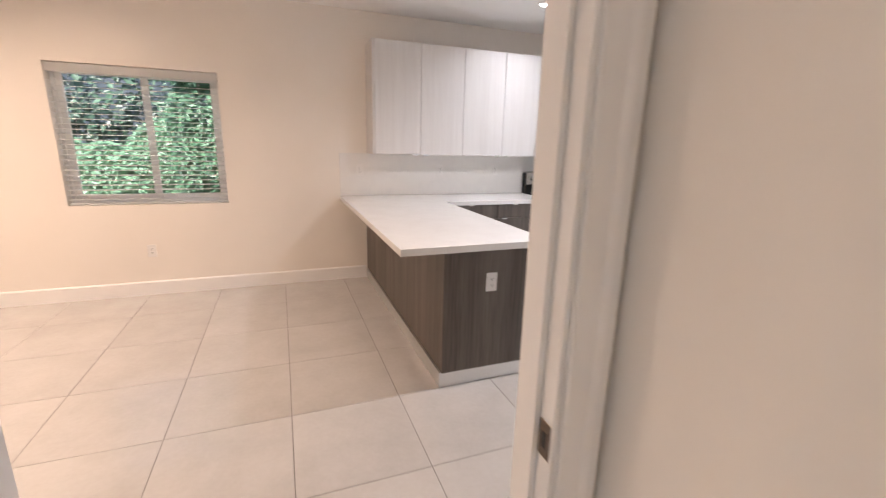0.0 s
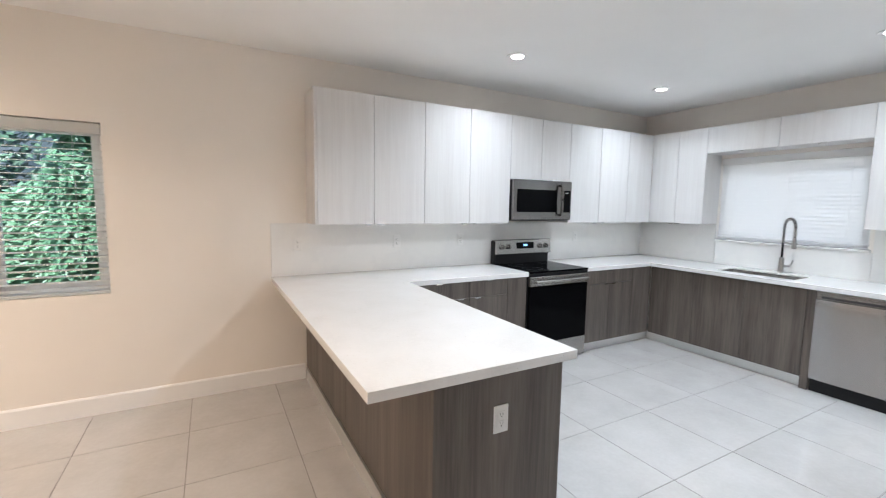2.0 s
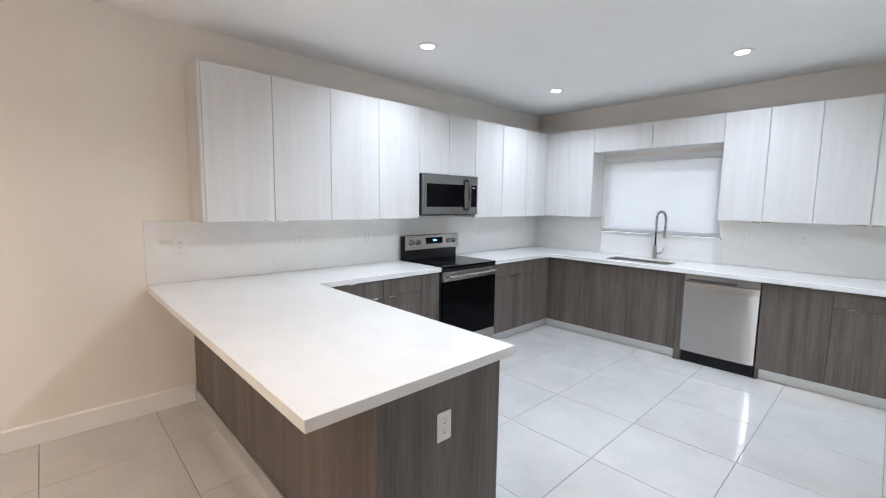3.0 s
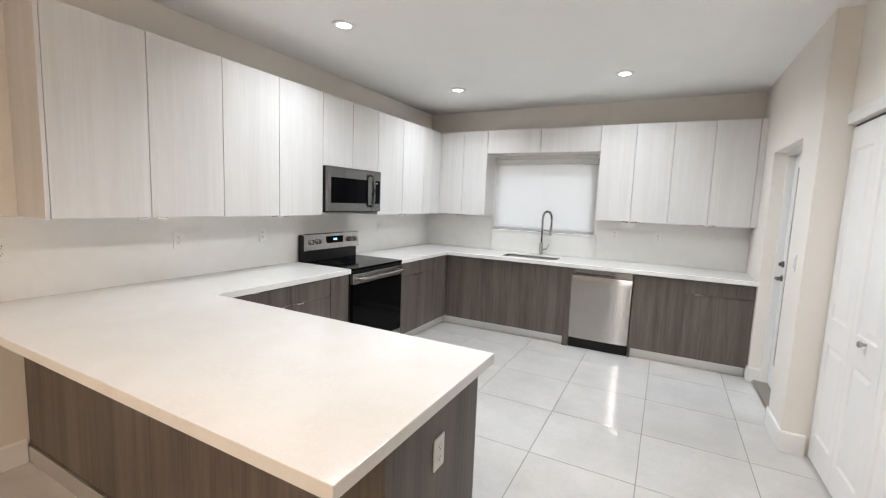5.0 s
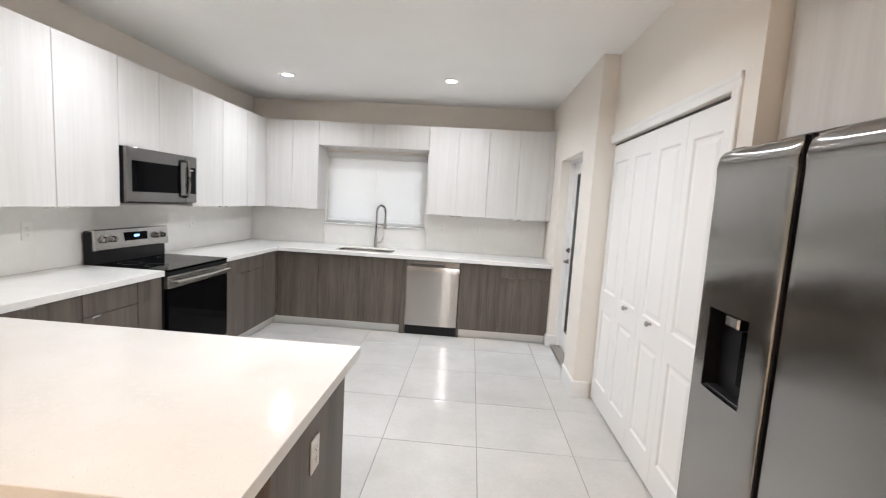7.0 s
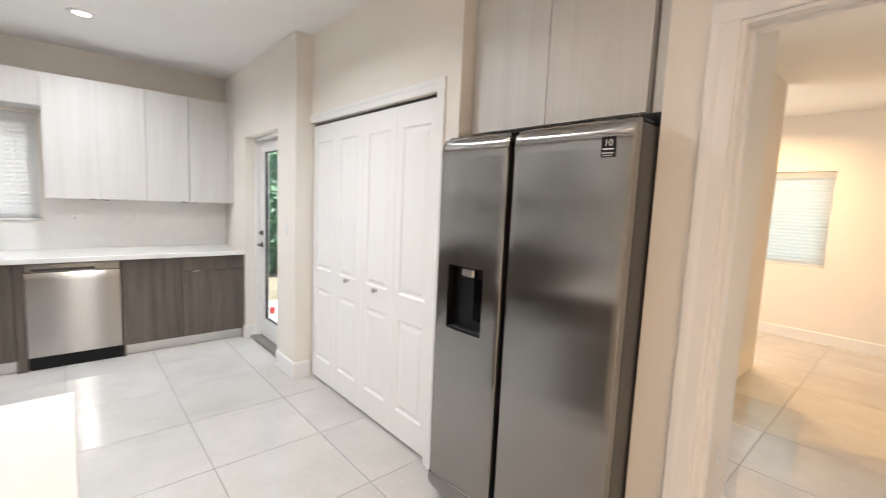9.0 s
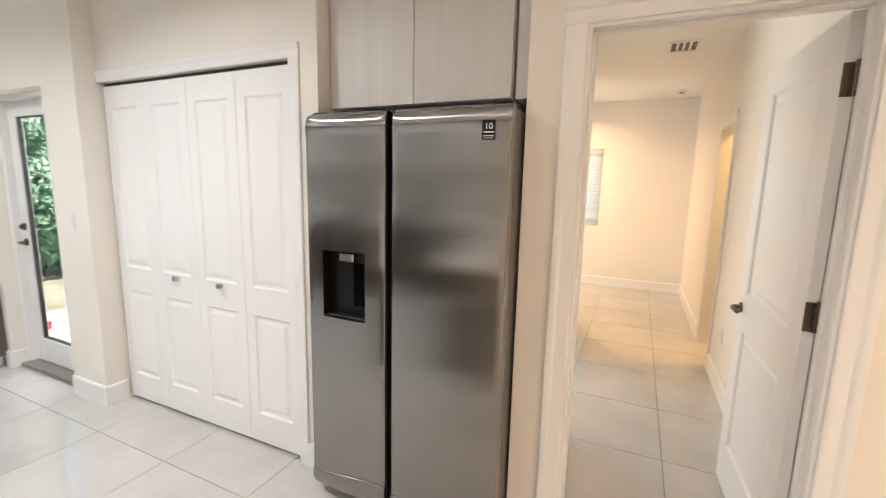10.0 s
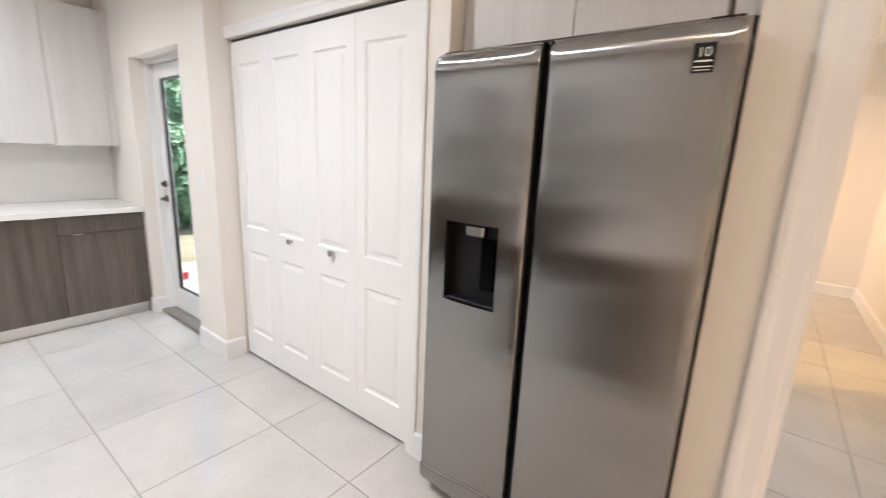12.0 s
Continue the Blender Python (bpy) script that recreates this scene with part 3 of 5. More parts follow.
def peninsula():
    p = thing("peninsula_cabinet", (1.3, 3.2, 0), "peninsula cabinet block clad in dark grey-brown wood grain", "cabinet", DG)
    x0, x1, y0 = 0.985, 1.625, 2.237
    part("body", boxed(x0 + 0.019, x1 - 0.019, y0 + 0.02, NY, BZ0, BZ1, bevel=0.001), DARKWOOD, p)
    part("end_panel", boxed(x0 - 0.003, x1, y0, y0 + 0.019, BZ0, BZ1, bevel=0.0015), DARKWOOD, p)
    for a, b in ((y0 + 0.0205, 3.42), (3.423, NY)):
        part("back_panel", boxed(x0, x0 + 0.018, a, b, BZ0, BZ1, bevel=0.001), DARKWOOD, p)
    for a, b in ((y0 + 0.021, 2.82), (2.822, 3.4), (3.402, NF - 0.02)):
        part("door", boxed(x1 - 0.018, x1, a, b, BZ0, BZ1, bevel=0.001), DARKWOOD, p)
    part("plinth", boxed(x0 - 0.012, x0 + 0.01, y0 + 0.012, NY - 0.016, 0, BZ0 - 0.002, bevel=0.001), PLINTH, p, "brushed aluminium plinth strip")
    part("plinth", boxed(x0 + 0.0105, x1 - 0.06, y0 + 0.012, y0 + 0.03, 0, BZ0 - 0.002, bevel=0.001), PLINTH, p, "brushed aluminium plinth strip")
    part("plinth", boxed(x1 - 0.08, x1 - 0.06, y0 + 0.031, NF + 0.05, 0, BZ0 - 0.002, bevel=0.001), PLINTH, p, "brushed aluminium plinth strip")


peninsula()


def worktop(name, outline, z0, z1, hole=None, label="", at=(0, 0, 0)):
    bm = bmesh.new()
    lo = bm.faces.new([bm.verts.new((x, y, z0)) for x, y in outline])
    if hole:
        bmesh.ops.delete(bm, geom=[lo], context="FACES_ONLY")
        hv = [bm.verts.new((x, y, z0)) for x, y in hole]
        es = bm.edges[:]
        es += [bm.edges.new((hv[k], hv[(k + 1) % len(hv)])) for k in range(len(hv))]
        bmesh.ops.triangle_fill(bm, edges=es, use_beauty=True)
        bad = [f for f in bm.faces if min(p[0] for p in hole) < f.calc_center_median().x < max(p[0] for p in hole) and min(p[1] for p in hole) < f.calc_center_median().y < max(p[1] for p in hole)]
        bmesh.ops.delete(bm, geom=bad, context="FACES_ONLY")
    fs = bm.faces[:]
    r = bmesh.ops.extrude_face_region(bm, geom=fs)
    bmesh.ops.translate(bm, verts=[v for v in r["geom"] if isinstance(v, bmesh.types.BMVert)], vec=(0, 0, z1 - z0))
    bmesh.ops.recalc_face_normals(bm, faces=bm.faces[:])
    sharp = [e for e in bm.edges if len(e.link_faces) == 2 and e.calc_face_angle(0) > 1.0]
    bmesh.ops.bevel(bm, geom=sharp, offset=0.0025, segments=2, profile=0.5, affect="EDGES")
    return solid(name, bm, QUARTZ, label, "worktop", "quartz worktops", at=at)


CT0, CT1 = 0.8735, 0.915
worktop("worktop", [(0.71, 2.183), (1.655, 2.183), (1.655, 3.962), (2.887, 3.962), (2.887, NY - 0.001), (0.71, NY - 0.001)], CT0, CT1,
        label="white speckled quartz peninsula worktop with overhang", at=(1.2, 3, CT0))
SINK = (4.815, 5.15, 2.67, 3.33)


def rounded(x0, x1, y0, y1, r, n=4):
    pts = []
    for cx, cy, a in ((x1 - r, y1 - r, 0), (x0 + r, y1 - r, 90), (x0 + r, y0 + r, 180), (x1 - r, y0 + r, 270)):
        pts += [(cx + r * math.cos(radians(a + 90 * k / n)), cy + r * math.sin(radians(a + 90 * k / n))) for k in range(n + 1)]
    return pts


worktop("worktop", [(3.658, 3.962), (4.672, 3.962), (4.672, DY + 0.001), (EX - 0.001, DY + 0.001), (EX - 0.001, NY - 0.001), (3.658, NY - 0.001)], CT0, CT1,
        rounded(*SINK, 0.03), "white speckled quartz corner worktop with sink cutout", at=(5, 3, CT0))


def sink():
    s = thing("sink", (4.98, 3.0, 0.66), "undermount stainless steel sink basin set in the worktop", "sink")
    bm = bmesh.new()
    rings = []
    for z, inset, r in ((CT0 + 0.03, -0.0, 0.03), (CT0 - 0.001, 0.001, 0.03), (0.70, 0.008, 0.035), (0.67, 0.04, 0.03)):
        rings.append([bm.verts.new((x, y, z)) for x, y in rounded(SINK[0] + inset, SINK[1] - inset, SINK[2] + inset, SINK[3] - inset, r)])
    for a, b in zip(rings, rings[1:]):
        for k in range(len(a)):
            bm.faces.new((a[k], a[(k + 1) % len(a)], b[(k + 1) % len(a)], b[k]))
    bm.faces.new(rings[-1])
    part("basin", bm, STEEL, s, smooth=40)
    part("drain", lathe(bmesh.new(), [(0.0, 0.0), (0.045, 0.0), (0.04, 0.004), (0.02, 0.002)], pose(4.98, 3.0, 0.671)), CHROME, s, "chrome drain")


sink()


def faucet():
    bx, by, z = 5.26, 2.955, CT1
    f = thing("faucet", (bx, by, z), "brushed nickel pull-down kitchen faucet with coiled spring neck", "faucet")
    part("base", lathe(bmesh.new(), [(0.0, 0), (0.03, 0), (0.03, 0.008), (0.023, 0.014), (0.021, 0.14), (0.017, 0.15), (0.0, 0.15)], pose(bx, by, z)), NICKEL, f, smooth=40)
    dx, dy = -0.62, -0.78
    h = bmesh.new()
    rod(h, (bx, by, z + 0.06), (bx + 0.03, by - 0.06, z + 0.07), 0.013)
    rod(h, (bx + 0.03, by - 0.06, z + 0.07), (bx + 0.02, by - 0.09, z + 0.13), 0.006)
    part("lever", h, NICKEL, f, smooth=40)
    arc = []
    R = 0.085
    for k in range(15):
        a = math.pi * k / 14
        r = R * (1 - math.cos(a))
        arc.append((bx + dx * r, by + dy * r, z + 0.45 + R * math.sin(a)))
    path = [(bx, by, z + 0.14), (bx, by, z + 0.3)] + arc + [(bx + dx * 2 * R, by + dy * 2 * R, z + 0.36)]
    part("hose", tube(bmesh.new(), path, 0.009), BLACK, f, "dark hose inside the spring")
    # spring coil wound round the neck
    dense = []
    for a, b in zip(path[1:], path[2:]):
        va, vb = Vector(a), Vector(b)
        n = max(2, int((vb - va).length / 0.002))
        dense += [va.lerp(vb, k / n) for k in range(n)]
    coil = []
    for k, p in enumerate(dense):
        d = (dense[min(k + 1, len(dense) - 1)] - dense[max(k - 1, 0)]).normalized()
        u = Vector((dy, -dx, 0)).normalized()
        w = d.cross(u)
        ang = k * 1.25
        coil.append(p + 0.014 * (math.cos(ang) * u + math.sin(ang) * w))
    part("spring", tube(bmesh.new(), coil, 0.0028, 5), NICKEL, f, smooth=60)
    ex, ey = bx + dx * 2 * R, by + dy * 2 * R
    part("spray_head", lathe(bmesh.new(), [(0, 0), (0.018, 0), (0.021, 0.02), (0.016, 0.09), (0.012, 0.11), (0, 0.11)], pose(ex, ey, z + 0.25)), NICKEL, f, smooth=40)
    arm = rod(bmesh.new(), (bx, by, z + 0.3), (ex, ey, z + 0.3), 0.006)
    part("docking_arm", arm, NICKEL, f, smooth=40)
    part("clip", lathe(bmesh.new(), [(0.018, -0.008), (0.024, -0.008), (0.024, 0.008), (0.018, 0.008)], pose(ex, ey, z + 0.3)), NICKEL, f)


faucet()

# backsplash slabs
SPL0 = CT1 + 0.0005
for a, b in ((0.713, EX - 0.0005),):
    solid("backsplash", boxed(a, b, NY - 0.012, NY, SPL0, UZ0 - 0.002, bevel=0.001), SPLASH, "glossy white backsplash slab with faint grey veins", "backsplash", "backsplash slabs", at=(a, NY, SPL0))
for a, b, top in ((DY + 0.003, 2.325, UZ0 + 0.018), (2.327, 3.648, SINKWIN[2] - 0.02), (3.65, NY - 0.0125, UZ0)):
    solid("backsplash", boxed(EX - 0.012, EX, a, b, SPL0, top, bevel=0.001), SPLASH, "glossy white backsplash slab with faint grey veins", "backsplash", "backsplash slabs", at=(EX, a, SPL0))

# ---- appliances ----
def fridge():
    x0, x1, yb, yf = 0.762, 1.665, 0.03, 0.80
    f = thing("refrigerator", ((x0 + x1) / 2, 0.45, 0), "dark stainless side-by-side refrigerator with ice and water dispenser", "refrigerator")
    part("body", boxed(x0 + 0.004, x1 - 0.004, yb, yf, 0.045, 1.765, bevel=0.004), GREYPLASTIC, f, "dark grey cabinet")
    part("kick_grille", boxed(x0 + 0.02, x1 - 0.02, yf - 0.06, yf - 0.01, 0.012, 0.0449, bevel=0.002), BLACK, f)
    for x in (x0 + 0.06, x1 - 0.06):
        part("foot", rod(bmesh.new(), (x, yf - 0.03, 0), (x, yf - 0.03, 0.04), 0.018), BLACK, f)
    z0, z1 = 0.062, 1.778
    disp = (1.358, 1.578, 0.906, 1.203)

    def door(a, b, hole):
        W, H = b - a, z1 - z0
        us = sorted({0, 0.0015, 0.006, 0.03, W * 0.12, W * 0.25, W * 0.38, W * 0.5, W * 0.62, W * 0.75, W * 0.88, W - 0.03, W - 0.006, W - 0.0015, W, *((hole[0] - a, hole[1] - a) if hole else ())})
        vs = sorted({0, 0.003, 0.01, 0.024, 0.045, 0.075, 0.086, 0.0885, 0.0905, 0.0925, 0.095, 0.13, 0.2, H * 0.3, H * 0.65, H - 0.10, H - 0.07, H - 0.045, H - 0.026, H - 0.012, H - 0.004, H, *((hole[2] - z0, hole[3] - z0) if hole else ())})

        def front(u, v):
            s = 2 * u / W - 1
            y = 0.856 + 0.013 * (1 - s * s)
            e = min(u, W - u)
            if e < 0.006:
                y -= 0.006 - math.sqrt(max(0, 0.006 ** 2 - (0.006 - e) ** 2))
            e = H - v
            if e < 0.045:
                y -= 0.05 * (1 - math.sqrt(max(0, 1 - ((0.045 - e) / 0.045) ** 2)))
            elif e < 0.10:
                y += 0.004 * math.sin(math.pi * (e - 0.045) / 0.055)
            if v < 0.024:
                y -= 0.03 * (1 - math.sqrt(max(0, 1 - ((0.024 - v) / 0.024) ** 2)))
            elif v < 0.075:
                y += 0.004 * math.sin(math.pi * (v - 0.024) / 0.051)
            k = min(1, max(0, (v - 0.086) / 0.009))
            y += 0.006 * (1 - k * k * (3 - 2 * k))
            return y
        bm = bmesh.new()
        ripple = lambda u, v: 0.014 * math.sin(4.2 * u / W + 0.4) if 0.08 < v < 0.14 else 0
        grid = [[bm.verts.new((a + u, front(u, v), z0 + v + ripple(u, v))) for v in vs] for u in us]
        for i in range(len(us) - 1):
            for k in range(len(vs) - 1):
                um, vm = a + (us[i] + us[i + 1]) / 2, z0 + (vs[k] + vs[k + 1]) / 2
                if hole and hole[0] < um < hole[1] and hole[2] < vm < hole[3]:
                    continue
                bm.faces.new((grid[i][k], grid[i + 1][k], grid[i + 1][k + 1], grid[i][k + 1]))
        back = yf + 0.012
        cb = {}

        def B(i, k):
            if (i, k) not in cb:
                cb[i, k] = bm.verts.new((a + us[i], back, z0 + vs[k]))
            return cb[i, k]
        n, m = len(us) - 1, len(vs) - 1
        for i in range(n):
            for k in (0, m):
                bm.faces.new((grid[i][k], grid[i + 1][k], B(i + 1, k), B(i, k)))
        for k in range(m):
            for i in (0, n):
                bm.faces.new((grid[i][k], grid[i][k + 1], B(i, k + 1), B(i, k)))
        bm.faces.new((B(0, 0), B(n, 0), B(n, m), B(0, m)))
        return bm
    left = part("door", door(1.266, x1, disp), DARKSTEEL, f, "tall narrow freezer door with dispenser", smooth=50)
    part("door", door(x0, 1.236, None), DARKSTEEL, f, "wide fridge door", smooth=50)
    part("gasket", boxed(x0 + 0.01, x1 - 0.01, yf + 0.0005, yf + 0.0115, 0.07, 1.77), RUBBER, f)
    for q0, q1 in ((1.2362, 1.2400), (1.2620, 1.2658)):
        part("grip_edge", boxed(q0, q1, yf + 0.013, 0.8465, 0.064, 1.772, bevel=0.001), BLACK, f, "black door edge")
    part("door_gap_trim", boxed(1.2402, 1.2618, yf + 0.0118, 0.822, 0.07, 1.765, bevel=0.002), BLACK, f, "black recessed grip between the doors")
    for x in (x0 + 0.05, x1 - 0.05):
        part("hinge_cover", boxed(x - 0.04, x + 0.04, 0.70, 0.823, 1.766, 1.783, bevel=0.006), BLACK, f)
    a, b, c, d = disp
    bm = bmesh.new()
    t, yr = 0.003, 0.862
    q = 0.8135
    for r in ((a, a + t, q, yr, c, d), (b - t, b, q, yr, c, d), (a + t, b - t, q, yr, c, c + t), (a + t, b - t, q, yr, d - t, d), (a + t, b - t, q, q + t, c + t, d - t)):
        box(bm, *r)
    rec = part("dispenser", bm, BLACK, left, "black dispenser recess")
    part("dispenser_spout", boxed(1.425, 1.50, q + 0.004, 0.856, 1.155, 1.198, bevel=0.006), STEEL, left)
    part("dispenser_paddle", boxed(1.385, 1.445, q + 0.004, q + 0.016, 0.96, 1.15, bevel=0.004), BLACKGLASS, left)
    part("drip_tray", boxed(1.36, 1.565, q + 0.004, 0.860, c + 0.004, c + 0.012, bevel=0.002), BLACK, left)
    s = thing("sticker", (0.84, 0.884, 1.68), "small square black warranty sticker on the refrigerator door", "sticker")
    yy = 0.8664
    part("backing", boxed(0.818, 0.864, yy - 0.005, yy + 0.0008, 1.650, 1.716), BLACK, s)
    part("bar", boxed(0.823, 0.859, yy + 0.0009, yy + 0.0011, 1.674, 1.678), LABELWHITE, s)
    part("bar", boxed(0.822, 0.860, yy + 0.0009, yy + 0.0011, 1.662, 1.6645), LABELWHITE, s)
    part("bar", boxed(0.825, 0.857, yy + 0.0009, yy + 0.0011, 1.655, 1.6566), LABELWHITE, s)
    cu = bpy.data.curves.new("number", "FONT")
    cu.body, cu.size, cu.align_x = "10", 0.030, "CENTER"
    me = bpy.data.meshes.new_from_object(bpy.data.objects.new("number", cu))
    bm = bmesh.new()
    bm.from_mesh(me)
    bmesh.ops.transform(bm, matrix=pose(0.841, yy + 0.001, 1.686, 90, 0, 180), verts=bm.verts[:])
    part("number", bm, LABELWHITE, s, "white number ten")
    lean = Matrix.Identity(4)
    lean[1][0] = 0.073
    for ob in s.children:
        ob.data.transform(lean)


fridge()


def oven():
    x0, x1, yf = 2.892, 3.653, 3.945
    r = thing("range", ((x0 + x1) / 2, 4.3, 0), "freestanding electric range in black glass and stainless steel", "range")
    part("body", boxed(x0, x1, yf + 0.035, 4.60, 0.02, 0.90, bevel=0.003), BLACK, r)
    part("cooktop", boxed(x0 - 0.002, x1 + 0.002, yf + 0.0, 4.52, 0.9005, 0.918, bevel=0.004, seg=2), BLACKGLASS, r, "black glass cooktop")
    part("front_strip", boxed(x0, x1, yf + 0.004, yf + 0.034, 0.868, 0.8995, bevel=0.003), BLACK, r)
    door = part("oven_door", boxed(x0 + 0.003, x1 - 0.003, yf, yf + 0.034, 0.216, 0.772, bevel=0.004), BLACKGLASS, r, "black glass oven door")
    part("door_rail", boxed(x0 + 0.003, x1 - 0.003, yf - 0.001, yf + 0.034, 0.774, 0.866, bevel=0.004), STEEL, door, "stainless rail")
    h = bmesh.new()
    pts = [(x0 + 0.05 + (x1 - x0 - 0.1) * k / 12, yf - 0.045 - 0.012 * math.sin(math.pi * k / 12), 0.826) for k in range(13)]
    tube(h, [(pts[0][0] - 0.004, yf, 0.826)] + pts + [(pts[-1][0] + 0.004, yf, 0.826)], 0.0125, 12)
    part("handle", h, STEEL, door, "bowed stainless handle", smooth=50)
    part("drawer", boxed(x0 + 0.003, x1 - 0.003, yf, yf + 0.034, 0.022, 0.212, bevel=0.004), STEEL, r, "stainless storage drawer")
    part("foot_strip", boxed(x0 + 0.02, x1 - 0.02, yf + 0.04, yf + 0.06, 0.0, 0.0199), BLACK, r)
    for cx, cy, rr in ((3.07, 4.13, 0.10), (3.47, 4.13, 0.115), (3.07, 4.38, 0.075), (3.47, 4.38, 0.075)):
        bm = bmesh.new()
        ring = lathe(bm, [(rr, 0.0), (rr + 0.002, 0.0), (rr + 0.002, 0.0003), (rr, 0.0003)], pose(cx, cy, 0.9181), 40)
        part("burner_ring", bm, GREYPLASTIC, r)
    # back guard: black plinth and a leaning steel control panel
    part("back_guard", boxed(x0 + 0.004, x1 - 0.004, 4.53, 4.61, 0.90, 1.165, bevel=0.012), BLACK, r)
    bm = bmesh.new()
    loop = []
    for y, z in ((4.512, 1.018), (4.505, 1.024), (4.519, 1.168), (4.528, 1.175), (4.56, 1.175), (4.56, 1.018)):
        loop.append((y, z))
    ends = [[bm.verts.new((x, y, z)) for y, z in loop] for x in (x0 + 0.012, x1)]
    for k in range(6):
        bm.faces.new((ends[0][k], ends[0][(k + 1) % 6], ends[1][(k + 1) % 6], ends[1][k]))
    bm.faces.new(ends[0])
    bm.faces.new(ends[1])
    panel = part("control_panel", bm, STEEL, r, "leaning stainless control panel")
    tilt = math.degrees(math.atan2(0.014, 0.144))
    yz = lambda z: 4.505 + (z - 1.024) * 0.014 / 0.144
    part("display", boxed(3.17, 3.41, yz(1.1) - 0.0025, yz(1.1) + 0.006, 1.062, 1.142, bevel=0.001), BLACKGLASS, panel, "black clock display")
    for k in range(3):
        part("digit", boxed(3.268 + k * 0.018, 3.281 + k * 0.018, yz(1.1) - 0.0032, yz(1.1) - 0.0024, 1.102, 1.122), DISPLAY, panel, "glowing blue digit")
    for x in (2.975, 3.06, 3.50, 3.58):
        k = part("knob", lathe(bmesh.new(), [(0.0, 0), (0.031, 0), (0.031, 0.004), (0.025, 0.006), (0.022, 0.026), (0.019, 0.03), (0, 0.03)], pose(x, yz(1.1) + 0.001, 1.1, 90 + tilt, 0, 0)), STEEL, panel, smooth=40)
        part("pointer", boxed(x - 0.0035, x + 0.0035, yz(1.1) - 0.038, yz(1.1) - 0.0285, 1.08, 1.12, bevel=0.0015), STEEL, k)


oven()


def microwave():
    x0, x1, yf, z0, z1 = 2.905, 3.685, 4.255, 1.388, 1.797
    m = thing("microwave", ((x0 + x1) / 2, 4.45, z0), "over-the-range stainless microwave with black glass door", "microwave")
    part("body", boxed(x0, x1, yf + 0.03, NY - 0.001, z0, z1, bevel=0.003), BLACK, m)
    d = part("door", boxed(x0, 3.535, yf, yf + 0.029, z0 + 0.008, z1, bevel=0.005, seg=2), BLACKSTEEL, m, "stainless door frame")
    part("window", boxed(x0 + 0.045, 3.475, yf - 0.002, yf + 0.004, z0 + 0.085, z1 - 0.095, bevel=0.0015), BLACKGLASS, d, "black glass window")
    c = part("control_panel", boxed(3.537, x1, yf + 0.001, yf + 0.029, z0 + 0.008, z1, bevel=0.005, seg=2), BLACKSTEEL, m)
    part("keypad", boxed(3.545, x1 - 0.014, yf - 0.001, yf + 0.004, z0 + 0.085, z1 - 0.095, bevel=0.0015), BLACKGLASS, c, "black touch keypad")
    for k in range(2):
        part("digit", boxed(3.60 + k * 0.02, 3.612 + k * 0.02, yf - 0.0016, yf - 0.0009, z1 - 0.125, z1 - 0.115), LABELWHITE, c)
    h = bmesh.new()
    pts = [(3.515, yf - 0.038 - 0.01 * math.sin(math.pi * k / 10), z0 + 0.06 + 0.30 * k / 10) for k in range(11)]
    tube(h, [(3.515, yf, z0 + 0.058)] + pts + [(3.515, yf, z0 + 0.362)], 0.012, 12)
    part("handle", h, BLACKSTEEL, d, "bowed steel handle", smooth=50)
    part("grille", boxed(x0 + 0.03, x1 - 0.03, yf + 0.05, yf + 0.25, z0 - 0.004, z0 - 0.0005), GREYPLASTIC, m)


microwave()


def dishwasher():
    y0, y1, xf = 1.858, 2.458, 4.70
    d = thing("dishwasher", (5.0, 2.16, 0), "stainless steel dishwasher with pocket handle under the worktop", "dishwasher")
    part("body", boxed(xf + 0.03, EX - 0.01, y0 + 0.003, y1 - 0.003, 0.11, 0.87), GREYPLASTIC, d)
    bm = bmesh.new()
    # slightly bowed front built from strips
    n = 20
    prof = []
    for k in range(n + 1):
        s = 2 * k / n - 1
        prof.append((y0 + 0.003 + (y1 - y0 - 0.006) * k / n, xf - 0.006 * (1 - s ** 4) + 0.003))
    rows = []
    for z, dx in [(0.112, 0.004)] + [(0.116 + 0.0674 * k, -0.002 * math.sin(math.pi * k / 10)) for k in range(11)] + [(0.796, 0.003)]:
        rows.append([bm.verts.new((x + dx, y, z)) for y, x in prof])
    for a, b in zip(rows, rows[1:]):
        for k in range(n):
            bm.faces.new((a[k], a[k + 1], b[k + 1], b[k]))
    bk = [bm.verts.new((xf + 0.028, y, z)) for y, z in ((prof[0][0], 0.112), (prof[-1][0], 0.112), (prof[-1][0], 0.796), (prof[0][0], 0.796))]
    bm.faces.new(rows[0] + [bk[1], bk[0]])
    bm.faces.new(rows[-1] + [bk[2], bk[3]])
    bm.faces.new([r[0] for r in rows] + [bk[3], bk[0]])
    bm.faces.new([r[-1] for r in rows] + [bk[2], bk[1]])
    bm.faces.new(bk)
    front = part("door", bm, STREAKSTEEL, d, "brushed stainless door", smooth=40)
    part("top_rail", boxed(xf - 0.001, xf + 0.029, y0 + 0.003, y1 - 0.003, 0.799, 0.866, bevel=0.004), STEEL, d, "stainless top rail")
    part("pocket_handle", boxed(xf - 0.0025, xf + 0.0, y0 + 0.17, y1 - 0.04, 0.808, 0.826, bevel=0.001), GREYPLASTIC, d, "dark pocket handle")
    part("handle_lip", boxed(xf - 0.008, xf - 0.001, y0 + 0.165, y1 - 0.035, 0.827, 0.836, bevel=0.002), STEEL, d)
    part("kick_plate", boxed(xf + 0.035, xf + 0.05, y0 + 0.003, y1 - 0.003, 0.0, 0.109, bevel=0.001), BLACK, d, "black kick plate")


dishwasher()

